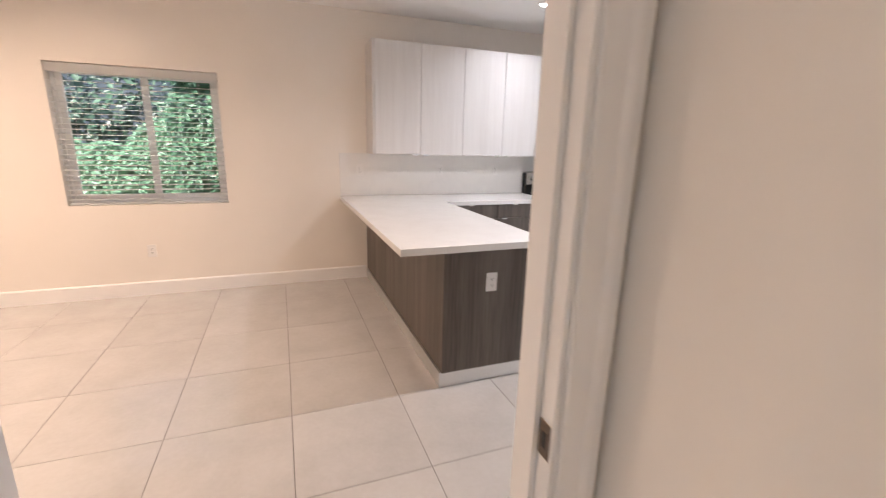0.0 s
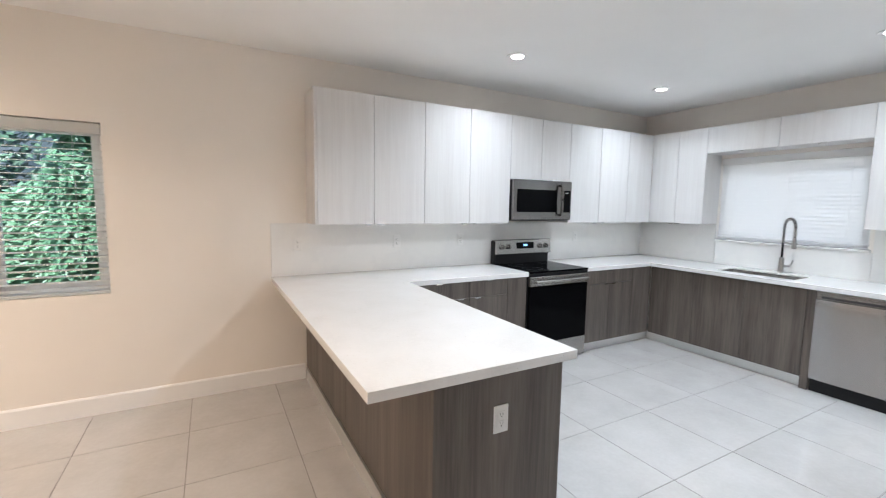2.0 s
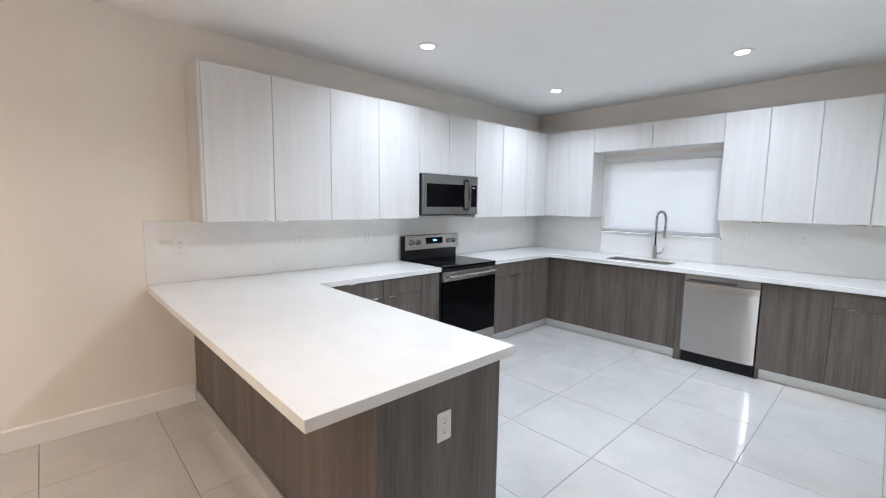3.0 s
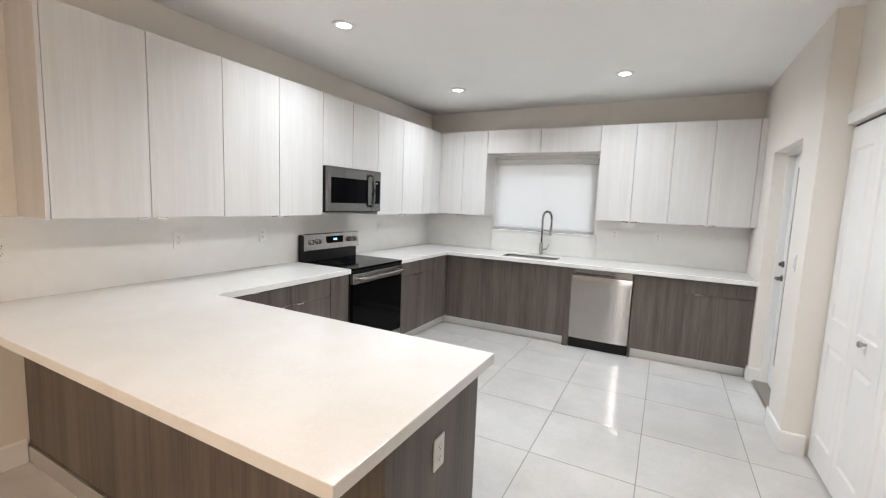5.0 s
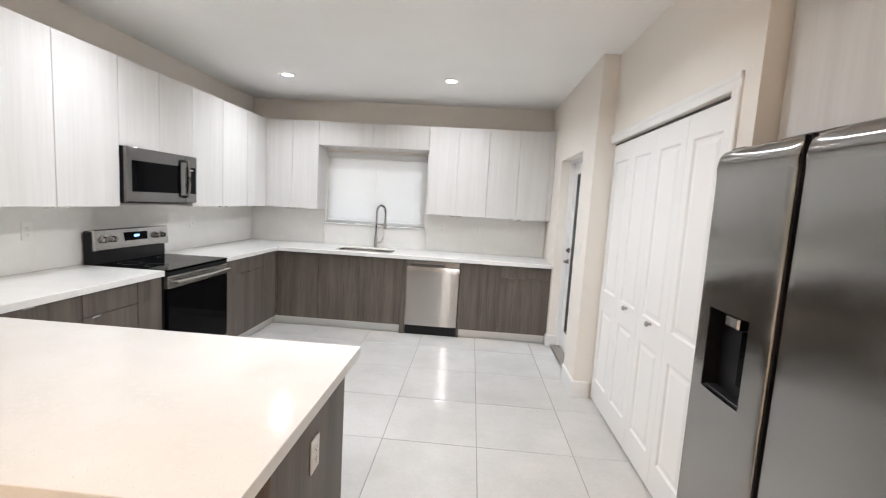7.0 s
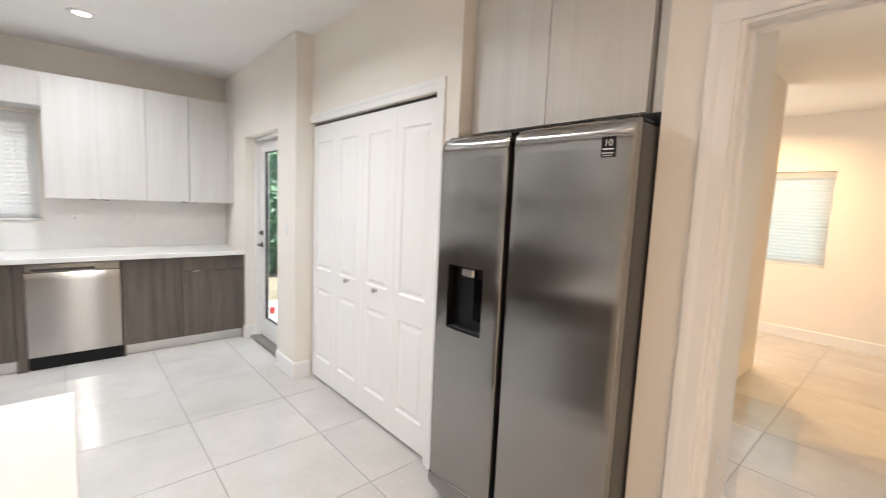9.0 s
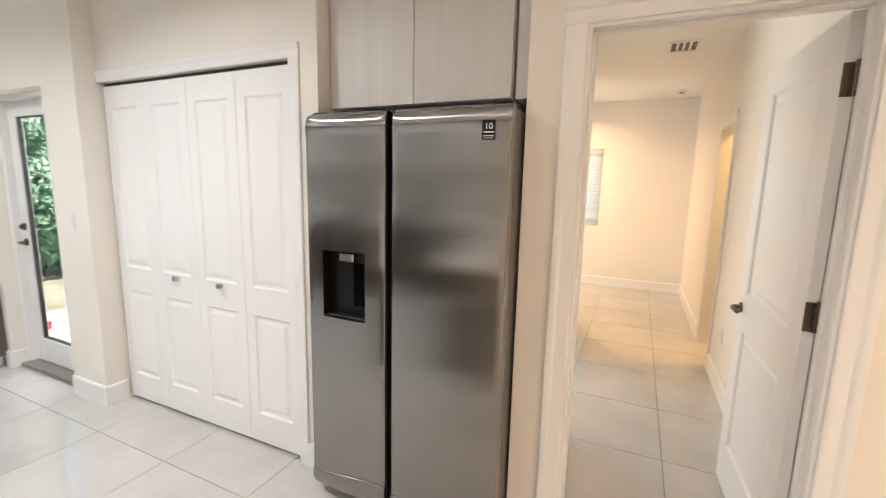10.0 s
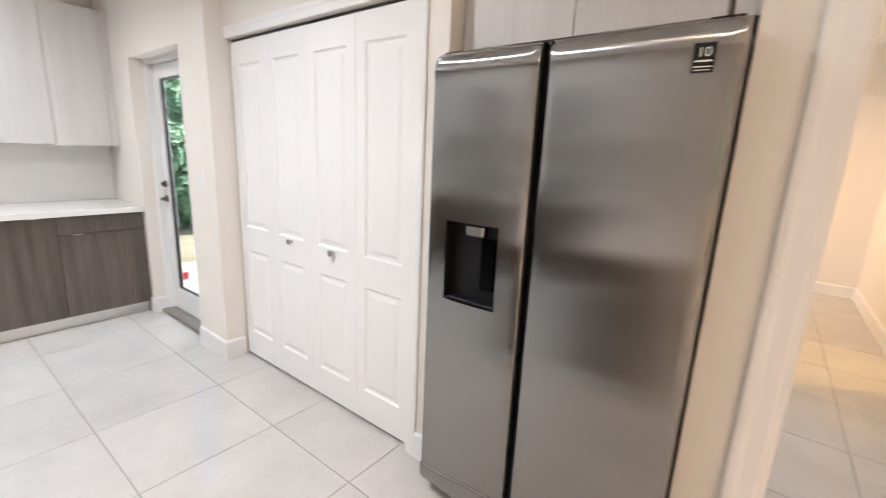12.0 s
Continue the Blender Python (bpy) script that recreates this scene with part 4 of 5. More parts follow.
# ---- doors, windows and blinds ----
def closet_doors():
    n, w, z0, z1 = 4, (CLOSET[1] - CLOSET[0] - 0.018) / 4, 0.02, 2.033
    H = z1 - z0
    for k in range(n):
        a = CLOSET[0] + 0.006 + w * k
        W = w - 0.003
        leaf = thing("bifold_door_leaf", (a + W / 2, CY - 0.025, z0), "white two-panel bifold closet door leaf, closed", "closet door", "bifold closet doors")
        place = lambda u, v, ww, a=a: Vector((a + u, CY - 0.018 + ww, z0 + v))
        m = 0.062
        panels = []
        part("leaf", raised_leaf(bmesh.new(), place, W, H, 0.03, [(m, W - m, 0.17, 0.745), (m, W - m, 0.90, H - 0.125)], 0.009, 0.02, panels), TRIM, leaf)
        for pb in panels:
            part("panel", pb, TRIM, leaf)
        if k in (1, 2):
            x = a + W * 0.47
            part("knob", lathe(bmesh.new(), [(0, 0), (0.009, 0), (0.008, 0.012), (0.016, 0.02), (0.017, 0.028), (0.011, 0.034), (0, 0.035)], pose(x, CY - 0.018, 0.902, -90, 0, 0)), NICKEL, leaf, "round nickel knob", smooth=50)
    t = boxed(CLOSET[0] + 0.002, CLOSET[1] - 0.002, CY - 0.055, CY - 0.03, 2.0355, 2.053, bevel=0.002)
    solid("door_track", t, GREYPLASTIC, "dark metal sliding track over the closet doors", "track", at=(2.6, CY - 0.04, 2.0355))


closet_doors()


def hinge(parent, x, y, z):
    """A butt hinge of a door standing open: one plate on the jamb, one on the leaf's edge, and the knuckle."""
    bm = bmesh.new()
    box(bm, x - 0.0015, x + 0.0018, y + 0.004, y + 0.042, z - 0.05, z + 0.05, 0.0008)
    box(bm, x + 0.006, x + 0.037, y - 0.006, y - 0.0025, z - 0.05, z + 0.05, 0.0008)
    for k in range(5):
        rod(bm, (x + 0.004, y, z - 0.05 + 0.02 * k + 0.0006), (x + 0.004, y, z - 0.05 + 0.02 * (k + 1) - 0.0006), 0.0078, seg=12)
    rod(bm, (x + 0.004, y, z + 0.05), (x + 0.004, y, z + 0.056), 0.0055, seg=10)
    part("hinge", bm, BRONZE, parent, "dark bronze butt hinge", smooth=40)


def hall_door():
    hx, hy, W, H, T = HDOOR[0] + 0.014, SY - 0.12, 0.752, 2.02, 0.035
    d = thing("door_hall", (hx, hy, 0.01), "white two-panel interior door standing open into the hall", "door", kind="structure")
    turn = Matrix.Translation((hx, hy - 0.004, 0.01)) @ Matrix.Rotation(radians(-87.5), 4, "Z")

    def place(u, v, w):
        return turn @ Vector((u, T + w, v))
    s = 0.115
    pans = [(s, W - s, 0.22, 0.82), (s, W - s, 1.0, H - 0.115)]
    panels = []
    leaf = part("leaf", raised_leaf(bmesh.new(), place, W, H, T, pans, 0.011, 0.02, panels), TRIM, d)
    for pb in panels:
        part("panel", pb, TRIM, d)
    for z in (0.335, 1.09, 1.835):
        hinge(d, HDOOR[0] + 0.0125, hy + 0.002, z)
    for sgn in (1, -1):
        y0 = T if sgn > 0 else 0
        bm = bmesh.new()
        c = Vector((W - 0.06, y0, 0.925))
        lathe(bm, [(0, 0), (0.026, 0), (0.026, 0.006), (0.012, 0.01), (0.011, 0.035), (0, 0.035)], turn @ Matrix.Translation(c) @ pose(0, 0, 0, -90 * sgn, 0, 0))
        tube(bm, [turn @ (c + Vector(q)) for q in ((0, sgn * 0.036, 0), (-0.02, sgn * 0.042, 0), (-0.06, sgn * 0.044, 0.002), (-0.1, sgn * 0.04, 0.0))], 0.0095, 10)
        part("door_handle", bm, BRONZE, d, "dark bronze lever handle", smooth=40)


hall_door()


def west_room_door():
    d = thing("door_west", (HWX - 0.06, WROOM[1], 0.01), "white interior door opened into the side room", "door", kind="structure")
    y = WROOM[1] - 0.012
    bm = boxed(HWX - 0.12 - 0.72, HWX - 0.125, y - 0.034, y, 0.01, 2.02, bevel=0.002)
    part("leaf", bm, TRIM, d)
    for z in (0.335, 1.09, 1.835):
        part("hinge", boxed(HWX - 0.122, HWX - 0.085, y + 0.0, y + 0.011, z - 0.05, z + 0.05, bevel=0.002), BRONZE, d, "dark bronze hinge")


west_room_door()


def garden_door():
    x0, x1, z1 = GDOOR[0], GDOOR[1], GDOOR[3]
    ya, yb = 0.653, 0.698
    d = thing("door_garden", ((x0 + x1) / 2, 0.68, 0), "white full-glass garden door, closed, with clear pane", "door", kind="structure")
    bm = bmesh.new()
    for a, b in ((x0 + 0.001, x0 + 0.03), (x1 - 0.03, x1 - 0.001)):
        box(bm, a, b, 0.643, 0.748, 0, z1 - 0.001, 0.002)
    box(bm, x0 + 0.03, x1 - 0.03, 0.643, 0.748, z1 - 0.03, z1 - 0.001, 0.002)
    part("frame", bm, TRIM, d, "white door frame")
    a, b, t = x0 + 0.033, x1 - 0.033, z1 - 0.034
    s, rb = 0.105, 0.22
    bm = bmesh.new()
    box(bm, a, a + s, ya, yb, 0.03, t, 0.003)
    box(bm, b - s, b, ya, yb, 0.03, t, 0.003)
    box(bm, a + s, b - s, ya, yb, 0.03, rb, 0.003)
    box(bm, a + s, b - s, ya, yb, t - s, t, 0.003)
    leaf = part("leaf", bm, TRIM, d)
    bm = bmesh.new()
    e = 0.008
    for q in ((a + s, a + s + e, rb, t - s), (b - s - e, b - s, rb, t - s), (a + s + e, b - s - e, rb, rb + e), (a + s + e, b - s - e, t - s - e, t - s)):
        box(bm, q[0], q[1], ya + 0.008, yb - 0.008, q[2], q[3], 0.001)
    part("glazing_bead", bm, GREYPLASTIC, leaf, "dark glazing bead")
    g = part("pane", boxed(a + s + 0.004, b - s - 0.004, 0.673, 0.677, rb + 0.004, t - s - 0.004), GLASS, leaf, "clear glass pane")
    g.visible_shadow = False
    part("threshold", boxed(x0 + 0.001, x1 - 0.001, 0.645, 0.80, 0.001, 0.028, bevel=0.006), NICKEL, d, "dark metal threshold")
    hx = b - 0.052
    bm = lathe(bmesh.new(), [(0, 0), (0.028, 0), (0.028, 0.008), (0.012, 0.012), (0.011, 0.045), (0, 0.045)], pose(hx, yb, 0.98, -90, 0, 0))
    tube(bm, [(hx, yb + 0.045, 0.98), (hx - 0.03, yb + 0.052, 0.98), (hx - 0.11, yb + 0.048, 0.98)], 0.009)
    part("door_handle", bm, BRONZE, leaf, "dark bronze lever handle", smooth=40)
    bm = lathe(bmesh.new(), [(0, 0), (0.028, 0), (0.026, 0.014), (0, 0.014)], pose(hx, yb, 1.10, -90, 0, 0))
    box(bm, hx - 0.004, hx + 0.004, yb + 0.014, yb + 0.034, 1.085, 1.115, 0.002)
    part("deadbolt", bm, BRONZE, leaf, "dark bronze deadbolt", smooth=40)


garden_door()


def slider_window(name, axis, wall0, depth, a0, a1, z0, z1, out, label):
    """A two-light sliding window set in an opening; out: +1 when outdoors lies towards +axis."""
    w = thing(name, ((a0 + a1) / 2, wall0, z0) if axis == "y" else (wall0, (a0 + a1) / 2, z0), label, "window", kind="structure")

    def bx(bm, u0, u1, d0, d1, w0, w1, b=0.003):
        p, q = wall0 + out * d0, wall0 + out * d1
        return box(bm, u0, u1, p, q, w0, w1, b) if axis == "y" else box(bm, p, q, u0, u1, w0, w1, b)
    m, f = a0 + 0.525 * (a1 - a0), 0.03
    bm = bmesh.new()
    for u0, u1, v0, v1 in ((a0 + 0.001, a0 + f, z0 + 0.001, z1 - 0.001), (a1 - f, a1 - 0.001, z0 + 0.001, z1 - 0.001), (a0 + f, a1 - f, z0 + 0.001, z0 + f), (a0 + f, a1 - f, z1 - f, z1 - 0.001)):
        bx(bm, u0, u1, depth, depth + 0.07, v0, v1)
    part("window_frame", bm, TRIM, w, "white window frame")
    for p0, p1, dd in ((a0 + f, m + 0.032, 0.012), (m - 0.032, a1 - f, 0.038)):
        bm = bmesh.new()
        s = 0.05
        for u0, u1, v0, v1 in ((p0, p0 + s, z0 + f, z1 - f), (p1 - s, p1, z0 + f, z1 - f), (p0 + s, p1 - s, z0 + f, z0 + f + s), (p0 + s, p1 - s, z1 - f - s, z1 - f)):
            bx(bm, u0, u1, depth + dd, depth + dd + 0.024, v0, v1, 0.002)
        sash = part("sash", bm, TRIM, w, "white sliding sash")
        g = part("pane", bx(bmesh.new(), p0 + s - 0.002, p1 - s + 0.002, depth + dd + 0.01, depth + dd + 0.014, z0 + f + s - 0.002, z1 - f - s + 0.002, 0), GLASS, sash, "clear glass pane")
        g.visible_shadow = False


slider_window("window_1", "y", NY, 0.09, WIN[0], WIN[1], WIN[2], WIN[3], 1, "white two-light sliding window looking on a hedge")
slider_window("window_2", "x", EX, 0.09, SINKWIN[0], SINKWIN[1], SINKWIN[2], SINKWIN[3], 1, "white sliding window behind a closed blind over the sink")
slider_window("window_3", "y", FAR, 0.09, HWIN[0], HWIN[1], HWIN[2], HWIN[3], -1, "white window behind a closed blind in the far room")


def blind(name, axis, c, a0, a1, z0, z1, tilt, pitch, sag_out, label, stack=0.0, valance=0.07):
    """A horizontal slat blind: valance, slats, bottom rail, ladder cords."""
    mid = (a0 + a1) / 2
    at = (mid, c, z0) if axis == "y" else (c, mid, z0)
    b = thing(name, at, label, "blind", "window blinds")

    def bx(bm, u0, u1, d0, d1, w0, w1, bv):
        return box(bm, u0, u1, c + d0, c + d1, w0, w1, bv) if axis == "y" else box(bm, c + d0, c + d1, u0, u1, w0, w1, bv)
    part("valance", bx(bmesh.new(), a0, a1, -0.03, 0.03, z1 - valance, z1, 0.004), SLATWHITE, b, "white valance")
    part("bottom_rail", bx(bmesh.new(), a0 + 0.004, a1 - 0.004, -0.022, 0.022, z0, z0 + 0.018, 0.004), SLATWHITE, b)
    w, th = 0.024, 0.0028
    n = int((z1 - valance - z0 - 0.03) / pitch) + (1 if abs(tilt) > 40 else 0)
    crown = 0.0004 if abs(tilt) > 70 else 0.003
    prof = [(-w, 0.0), (-w * 0.5, crown * 0.73), (0, crown), (w * 0.5, crown * 0.73), (w, 0.0)]
    bm = bmesh.new()
    ct, st = math.cos(radians(tilt)), math.sin(radians(tilt))
    rings = []
    for u in (a0 + 0.004 - mid, a1 - 0.004 - mid):
        ring = []
        for p, q in prof + [(p, q - th) for p, q in reversed(prof)]:
            d, h = p * ct - q * st, p * st + q * ct
            ring.append(bm.verts.new((u, d, h) if axis == "y" else (d, u, h)))
        rings.append(ring)
    m = len(rings[0])
    for k in range(m):
        bm.faces.new((rings[0][k], rings[0][(k + 1) % m], rings[1][(k + 1) % m], rings[1][k]))
    bm.faces.new(rings[0])
    bm.faces.new(rings[1])
    me = finish("slat", bm, SLATWHITE, (0, 0, 0), 30)
    for k in range(n):
        s = new("slat", me)
        s.parent = b
        s.location = (0, 0, 0.03 + pitch * (k + 0.4))
        s.rotation_euler = (0, random.uniform(-0.0015, 0.0015), 0) if axis == "y" else (random.uniform(-0.0015, 0.0015), 0, 0)
    for s in (0.12, 0.5, 0.88):
        u = a0 + (a1 - a0) * s
        p = (u, c - 0.024, 0) if axis == "y" else (c - 0.024, u, 0)
        part("cord", rod(bmesh.new(), (p[0], p[1], z0 + 0.01), (p[0], p[1], z1 - 0.03), 0.0011, seg=6), SLATWHITE, b)


blind("window_blind", "y", NY + 0.035, WIN[0] + 0.006, WIN[1] - 0.006, WIN[2] + 0.004, WIN[3] - 0.008, 6, 0.043, 1, "white horizontal slat blind, slats open, in the window recess")
blind("window_blind", "x", EX + 0.03, SINKWIN[0] + 0.006, SINKWIN[1] - 0.006, SINKWIN[2] + 0.03, SINKWIN[3] - 0.008, -85, 0.038, 1, "white slat blind, slats shut, over the sink window")
blind("window_blind", "y", FAR - 0.035, HWIN[0] + 0.006, HWIN[1] - 0.006, HWIN[2] + 0.004, HWIN[3] - 0.008, 60, 0.043, -1, "white slat blind glowing with daylight in the far room")
solid("window_sill", boxed(EX - 0.03, EX + 0.088, SINKWIN[0] - 0.02, SINKWIN[1] + 0.02, SINKWIN[2] - 0.019, SINKWIN[2] + 0.003, bevel=0.003), QUARTZ, "thin white stone sill under the sink window", "sill", kind="structure")

# ---- lamps, outlets, switches, vents ----
def downlight(x, y):
    d = thing("recessed_downlight", (x, y, CEIL), "round white recessed ceiling downlight, lit", "ceiling light", "recessed downlights")
    part("trim_ring", lathe(bmesh.new(), [(0.048, -0.001), (0.085, -0.001), (0.083, -0.006), (0.052, -0.008)], pose(x, y, CEIL), 32), TRIM, d, smooth=40)
    part("lens", lathe(bmesh.new(), [(0, -0.004), (0.0475, -0.004), (0.0475, -0.001), (0, -0.001)], pose(x, y, CEIL), 32), LAMPGLOW, d, "glowing lens")


# The living and far-room fixtures are unseen, added to go with their assumed lamps.
for px, py in KITCHEN_LAMPS + UNSEEN_LIVING_LAMPS + HIDDEN_HALL_LAMPS + [(-1.0, -2.1)]:
    downlight(px, py)


def plate(kind, axis, face, out, a, z, w=0.072, h=0.117, n=1):
    """An outlet or rocker-switch plate on a wall's face."""
    at = (a, face, z) if axis == "y" else (face, a, z)
    label = "white duplex power outlet with cover plate" if kind == "outlet" else "white rocker light switch with cover plate"
    o = thing("power_outlet" if kind == "outlet" else "light_switch", at, label, "outlet" if kind == "outlet" else "switch", "wall plates")

    def bx(u0, u1, d0, d1, w0, w1, b):
        p, q = face + out * d0, face + out * d1
        return boxed(u0, u1, p, q, w0, w1, bevel=b) if axis == "y" else boxed(p, q, u0, u1, w0, w1, bevel=b)
    part("cover_plate", bx(a - w / 2, a + w / 2, 0.0, 0.006, z - h / 2, z + h / 2, 0.002), PLASTIC, o)
    if kind == "outlet":
        for s in (-1, 1):
            c = z + s * 0.0195
            r = part("receptacle", bx(a - 0.0165, a + 0.0165, 0.0045, 0.0078, c - 0.014, c + 0.014, 0.0015), PLASTIC, o)
            for q in (-0.0065, 0.0065):
                part("slot", bx(a + q - 0.001, a + q + 0.001, 0.007, 0.0082, c - 0.002, c + 0.007, 0), BLACK, r)
            part("slot", bx(a - 0.0025, a + 0.0025, 0.007, 0.0082, c - 0.0105, c - 0.006, 0), BLACK, r)
    else:
        for k in range(n):
            u = a + (k - (n - 1) / 2) * 0.046
            part("rocker", bx(u - 0.0165, u + 0.0165, 0.0045, 0.0095, z - 0.033, z + 0.033, 0.002), PLASTIC, o)


plate("outlet", "y", 2.237, -1, 1.292, 0.664)
plate("outlet", "y", NY, -1, -1.04, 0.43)
for a in (0.92, 1.82, 2.52, 4.14):
    plate("outlet", "y", NY - 0.012, -1, a, 1.185)
for a in (2.13, 1.68):
    plate("outlet", "x", EX - 0.012, -1, a, 1.215)
plate("switch", "y", DY, 1, 3.60, 1.21)
plate("switch", "y", SY, 1, -0.525, 1.213, w=0.12, n=2)
plate("outlet", "x", HWX, 1, -1.33, 0.42)
plate("outlet", "x", 0.645, -1, 0.02, 0.42)


def ceiling_vent(x, y, w, d):
    v = thing("ceiling_vent", (x, y, CEIL), "white rectangular air vent with dark slots in the ceiling", "vent")
    bm = bmesh.new()
    f = 0.022
    for q in ((x - w / 2, x + w / 2, y - d / 2, y - d / 2 + f), (x - w / 2, x + w / 2, y + d / 2 - f, y + d / 2), (x - w / 2, x - w / 2 + f, y - d / 2 + f, y + d / 2 - f), (x + w / 2 - f, x + w / 2, y - d / 2 + f, y + d / 2 - f)):
        box(bm, *q, CEIL - 0.012, CEIL - 0.0005, 0.002)
    part("frame", bm, TRIM, v)
    # No duct is cut; a black sheet paints the darkness between the slats.
    part("backing", boxed(x - w / 2 + f, x + w / 2 - f, y - d / 2 + f, y + d / 2 - f, CEIL - 0.003, CEIL - 0.0006), BLACK, v, "black sheet standing in for the shaded duct opening")
    for k in range(3):
        u = x - w / 2 + f + (w - 2 * f) * (k + 1) / 4
        part("slat", boxed(u - 0.008, u + 0.008, y - d / 2 + f, y + d / 2 - f, CEIL - 0.011, CEIL - 0.0035, bevel=0.001), TRIM, v)


ceiling_vent(0.105, -2.1, 0.24, 0.30)
s = thing("smoke_detector", (-0.03, -4.0, CEIL), "small round white ceiling smoke detector", "smoke detector")
part("housing", lathe(bmesh.new(), [(0, -0.035), (0.04, -0.033), (0.05, -0.02), (0.055, -0.001), (0, -0.001)], pose(-0.03, -4.0, CEIL)), PLASTIC, s, smooth=40)
part("sensor_ring", lathe(bmesh.new(), [(0.02, -0.038), (0.03, -0.038), (0.03, -0.03), (0.02, -0.03)], pose(-0.03, -4.0, CEIL)), GREYPLASTIC, s)

# ---- outdoors ----
g = bmesh.new()
bmesh.ops.create_grid(g, x_segments=2, y_segments=2, size=400, matrix=Matrix.Translation((0, 0, -0.14)))
solid("ground", g, SOIL, "garden ground with dry grass and soil", "ground", kind="structure")


def leaves(name, mat, lumps, n, size, label, seed, aim=(-0.25, -0.55, 0.6)):
    """A mass of separate bent leaves spread over lumpy ellipsoids."""
    rng = np.random.default_rng(seed)
    verts, faces = [], []
    per = n // len(lumps)
    for cx, cy, cz, ax, ay, az in lumps:
        for _ in range(per):
            d = rng.normal(size=3)
            d /= np.linalg.norm(d)
            r = rng.uniform(0.88, 1.08)
            c = np.array((cx + ax * d[0] * r, cy + ay * d[1] * r, cz + az * d[2] * r))
            if c[2] < -0.1:
                continue
            face = 0.4 * d + np.array(aim) + rng.normal(size=3) * 0.2
            face /= np.linalg.norm(face)
            u = np.cross(face, rng.normal(size=3))
            u /= np.linalg.norm(u) + 1e-6
            w = np.cross(u, face)
            s = size * rng.uniform(0.6, 1.3)
            k = len(verts)
            nrm = np.cross(u, w) * s * 0.12
            for p in (c - u * s, c + w * s * 0.42 - nrm, c + u * s, c - w * s * 0.42 - nrm):
                verts.append(tuple(float(q) for q in p))
            faces += [(k, k + 1, k + 2), (k, k + 2, k + 3)]
    me = bpy.data.meshes.new(name)
    me.from_pydata(verts, [], faces)
    me.materials.append(mat)
    return tagged(new(name, me), label, "hedge", kind="stuff")


rr = random.Random(4)
low = [(-4.4 + 0.6 * k, 7.2 + rr.uniform(-0.3, 0.3), 0.5 + rr.uniform(-0.1, 0.15), 0.62, 0.5, 0.95 + rr.uniform(-0.1, 0.15)) for k in range(7)]
leaves("hedge", LEAF, low, 60000, 0.055, "bright green leafy hedge outside the living window", 1)
tall = [(-0.75 + 0.6 * k + rr.uniform(-0.15, 0.15), 7.0 + 0.15 * k + rr.uniform(-0.2, 0.2), 0.3 + 0.75 * j + rr.uniform(-0.15, 0.15), 0.55, 0.5, 0.6) for k in range(4) for j in range(5)]
leaves("shrubs", LEAFMID, tall, 60000, 0.06, "tall green leafy shrub close to the window", 2)
back = [(-5.0 + 0.9 * k, 10.2 + rr.uniform(-0.4, 0.4), 1.2 + 1.1 * j + rr.uniform(-0.3, 0.3), 0.9, 0.7, 0.8) for k in range(8) for j in range(2)]
back += [(-5.5 + 1.1 * k, 9.6, 4.3 + rr.uniform(-0.3, 0.3), 1.0, 0.8, 0.6) for k in range(6)]
leaves("shrubs", LEAFDARK, back, 9000, 0.10, "green trees behind the hedge, their shade put into a darker leaf colour", 5)
side = [(9.3 + rr.uniform(-0.5, 0.5), -4.2 + 0.8 * k + rr.uniform(-0.3, 0.3), 0.5 + 0.85 * j + rr.uniform(-0.2, 0.2), 0.6, 0.7, 0.7) for k in range(7) for j in range(3)]
leaves("shrubs", LEAF, side, 26000, 0.085, "green leafy shrubs along the garden side", 3, (-0.7, -0.2, 0.6))


def neighbour():
    h = thing("neighbour_house", (-4.5, 14, 0), "grey-blue neighbouring house with a pale roof edge behind the hedge", "house")
    part("wall", boxed(-12, -1.6, 12.5, 18, -0.14, 4.4, bevel=0.02), HOUSEWALL, h)
    bm = bmesh.new()
    v = [bm.verts.new(p) for p in ((-12.6, 12.0, 4.4), (-1.0, 12.0, 4.4), (-1.0, 18.5, 4.4), (-12.6, 18.5, 4.4), (-12.6, 15.2, 6.6), (-1.0, 15.2, 6.6))]
    for f in ((0, 1, 5, 4), (2, 3, 4, 5), (0, 4, 3), (1, 2, 5), (0, 3, 2, 1)):
        bm.faces.new([v[k] for k in f])
    part("roof", bm, GREYPLASTIC, h, "dark shingle roof")
    part("fascia", boxed(-12.6, -1.0, 11.93, 11.99, 4.2, 4.4, bevel=0.01), TRIM, h, "white fascia board")


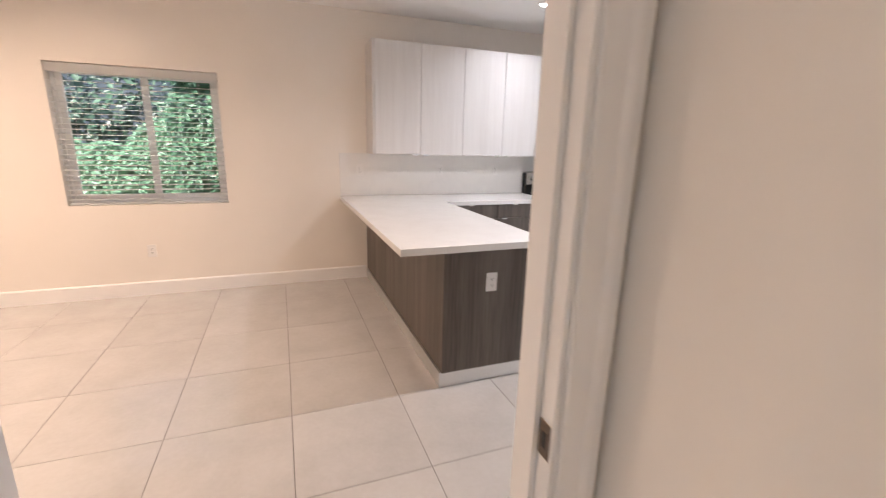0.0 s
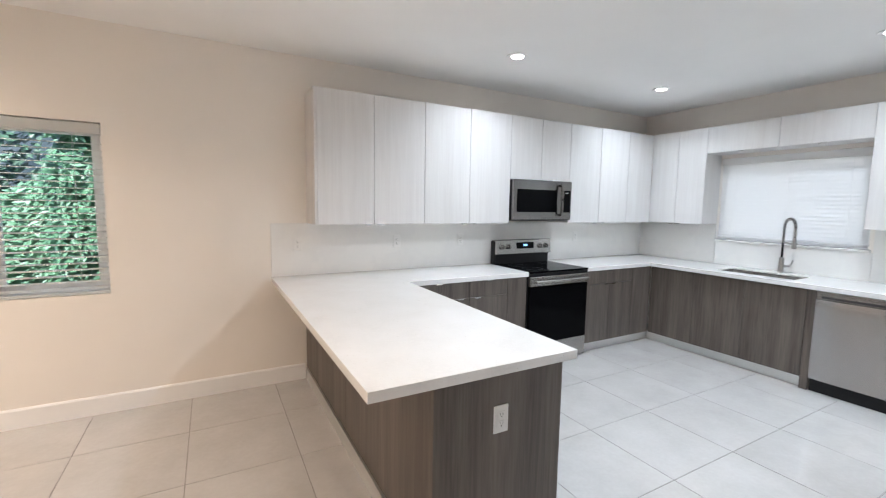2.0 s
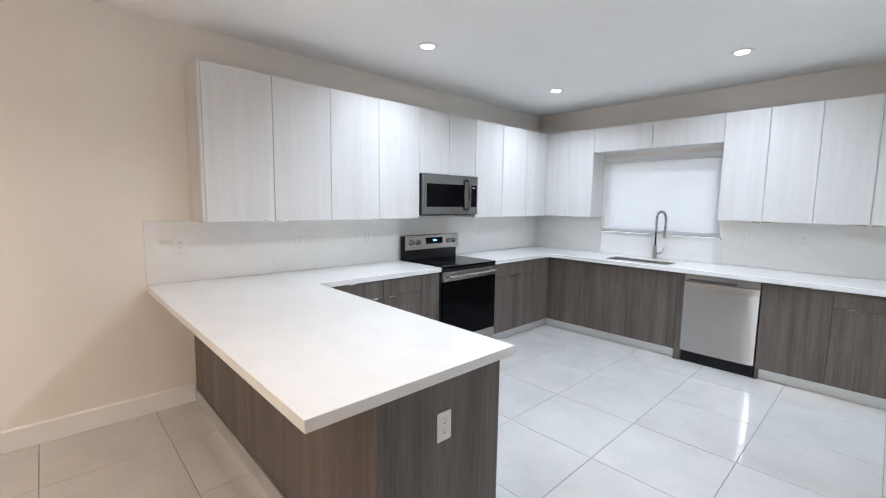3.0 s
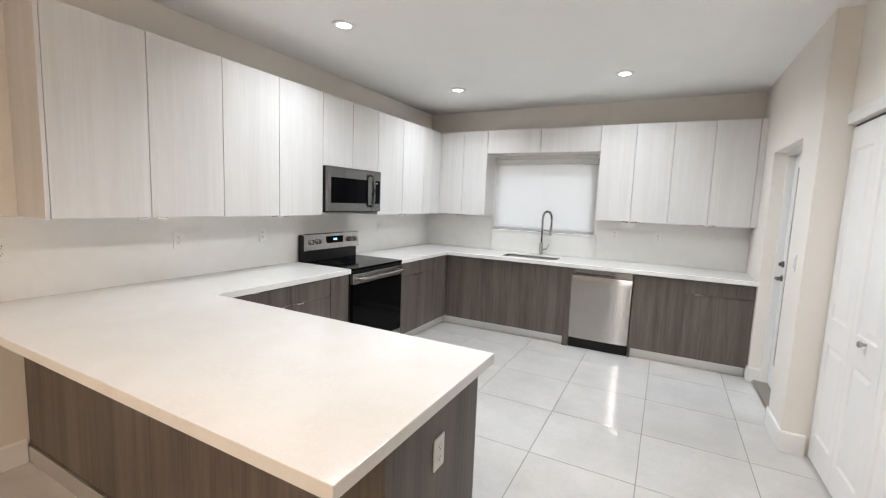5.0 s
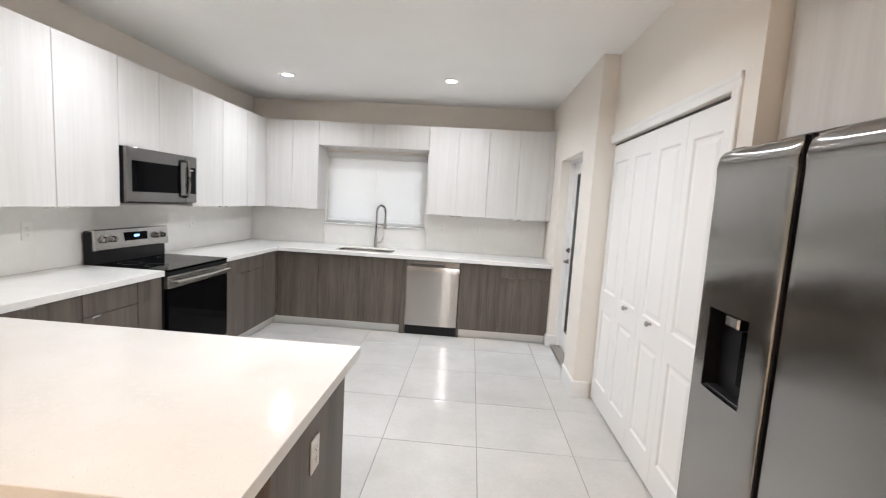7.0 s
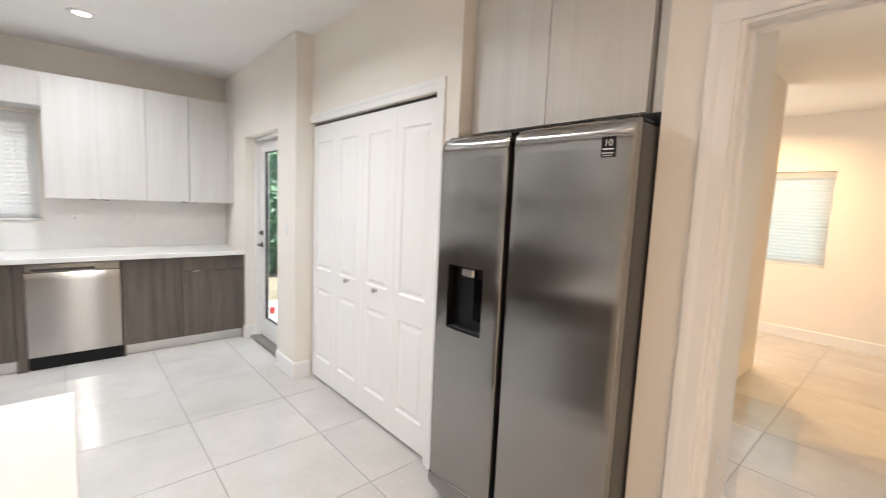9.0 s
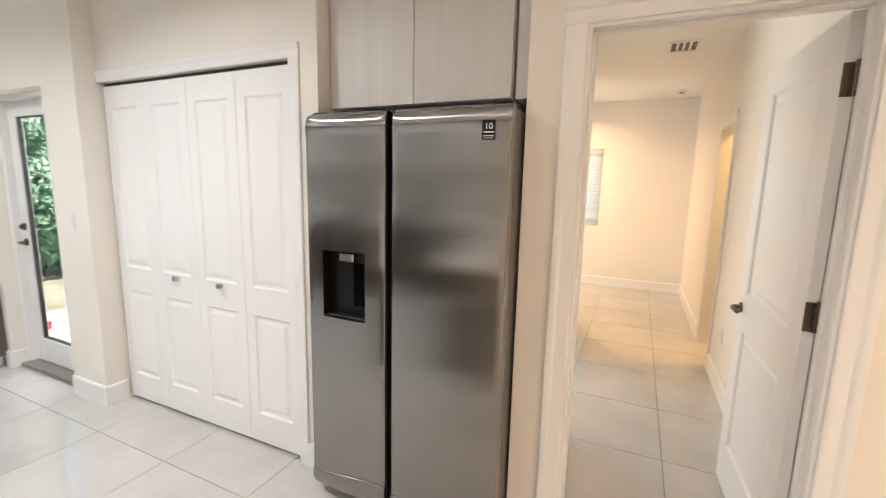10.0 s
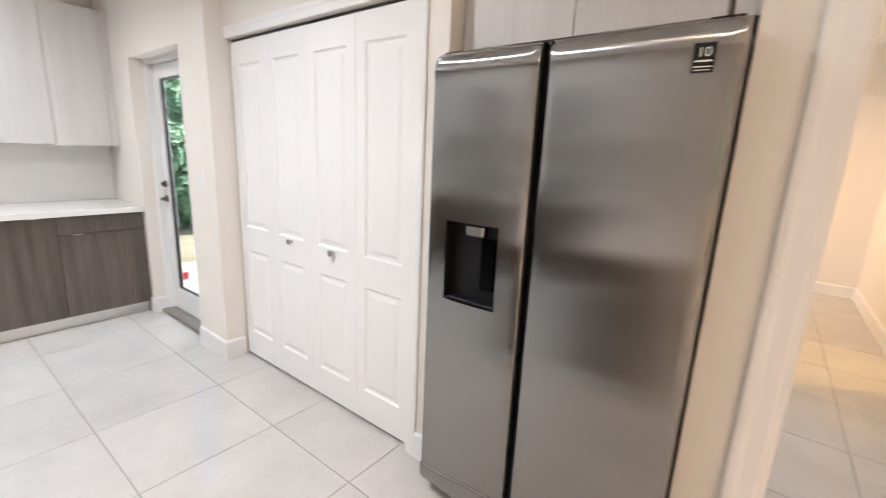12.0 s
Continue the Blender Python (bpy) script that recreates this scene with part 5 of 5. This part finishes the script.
neighbour()
red = thing("red_bucket", (5.7, 0.2, -0.06), "small red plastic bucket standing on the path", "bucket")
part("body", lathe(bmesh.new(), [(0.0, 0.0), (0.03, 0.0), (0.038, 0.065), (0.041, 0.067), (0.04, 0.07), (0.035, 0.069), (0.028, 0.006), (0.0, 0.006)], pose(5.7, 0.2, -0.0595)), REDPAINT, red, smooth=40)
part("handle", tube(bmesh.new(), [(5.7 + 0.039 * math.cos(a), 0.2, 0.007 + 0.03 * math.sin(a)) for a in (math.pi * k / 10 for k in range(11))], 0.0015, 6), NICKEL, red, "thin wire handle")
solid("path", boxed(3.6, 6.4, -2.2, 0.62, -0.14, -0.06, bevel=0.01), PAVING, "pale concrete path outside the garden door", "path", kind="structure")

# ---- floor tiles ----
def build_floor():
    g = 0.605
    bm = bmesh.new()
    box(bm, -7.0, EX, SY - 0.12, NY, -0.12, -0.0025)
    box(bm, HWX - 2.2, RX, FAR, SY - 0.12, -0.12, -0.0025)
    floor = solid("floor", bm, GROUT, "large polished beige-grey porcelain floor tiles with thin grout lines", "floor", kind="structure")
    shared = {}
    rects = ((-7.0, -0.493, SY - 0.12, NY), (-0.493, 0.717, FAR, NY), (0.717, 3.137, FAR, NY), (3.137, EX, DY - 0.2, NY))
    for rx0, rx1, ry0, ry1 in rects:
        for i in range(-12, 10):
            for k in range(-9, 8):
                x0, x1 = max(rx0, 0.112 + g * i), min(rx1, 0.112 + g * (i + 1))
                y0, y1 = max(ry0, 0.428 + g * k), min(ry1, 0.428 + g * (k + 1))
                if x1 - x0 < 0.02 or y1 - y0 < 0.02:
                    continue
                w, d = round(x1 - x0 - 0.0036, 4), round(y1 - y0 - 0.0036, 4)
                if (w, d) not in shared:
                    b, e = bmesh.new(), 0.0012
                    lo = [b.verts.new(p) for p in ((-w / 2, -d / 2, -0.01), (w / 2, -d / 2, -0.01), (w / 2, d / 2, -0.01), (-w / 2, d / 2, -0.01))]
                    md = [b.verts.new((v.co.x, v.co.y, -e)) for v in lo]
                    hi = [b.verts.new((v.co.x - math.copysign(e, v.co.x), v.co.y - math.copysign(e, v.co.y), 0)) for v in lo]
                    for p, q in ((lo, md), (md, hi)):
                        for n in range(4):
                            b.faces.new((p[n], p[(n + 1) % 4], q[(n + 1) % 4], q[n]))
                    b.faces.new(hi)
                    shared[w, d] = finish("tile", b, TILE, (0, 0, 0), 0)
                ob = new("tile", shared[w, d])
                ob.location = ((x0 + x1) / 2, (y0 + y1) / 2, 0)
                ob.rotation_euler = (random.uniform(-1, 1) * 0.0006, random.uniform(-1, 1) * 0.0006, 0)
                ob.parent = floor


build_floor()
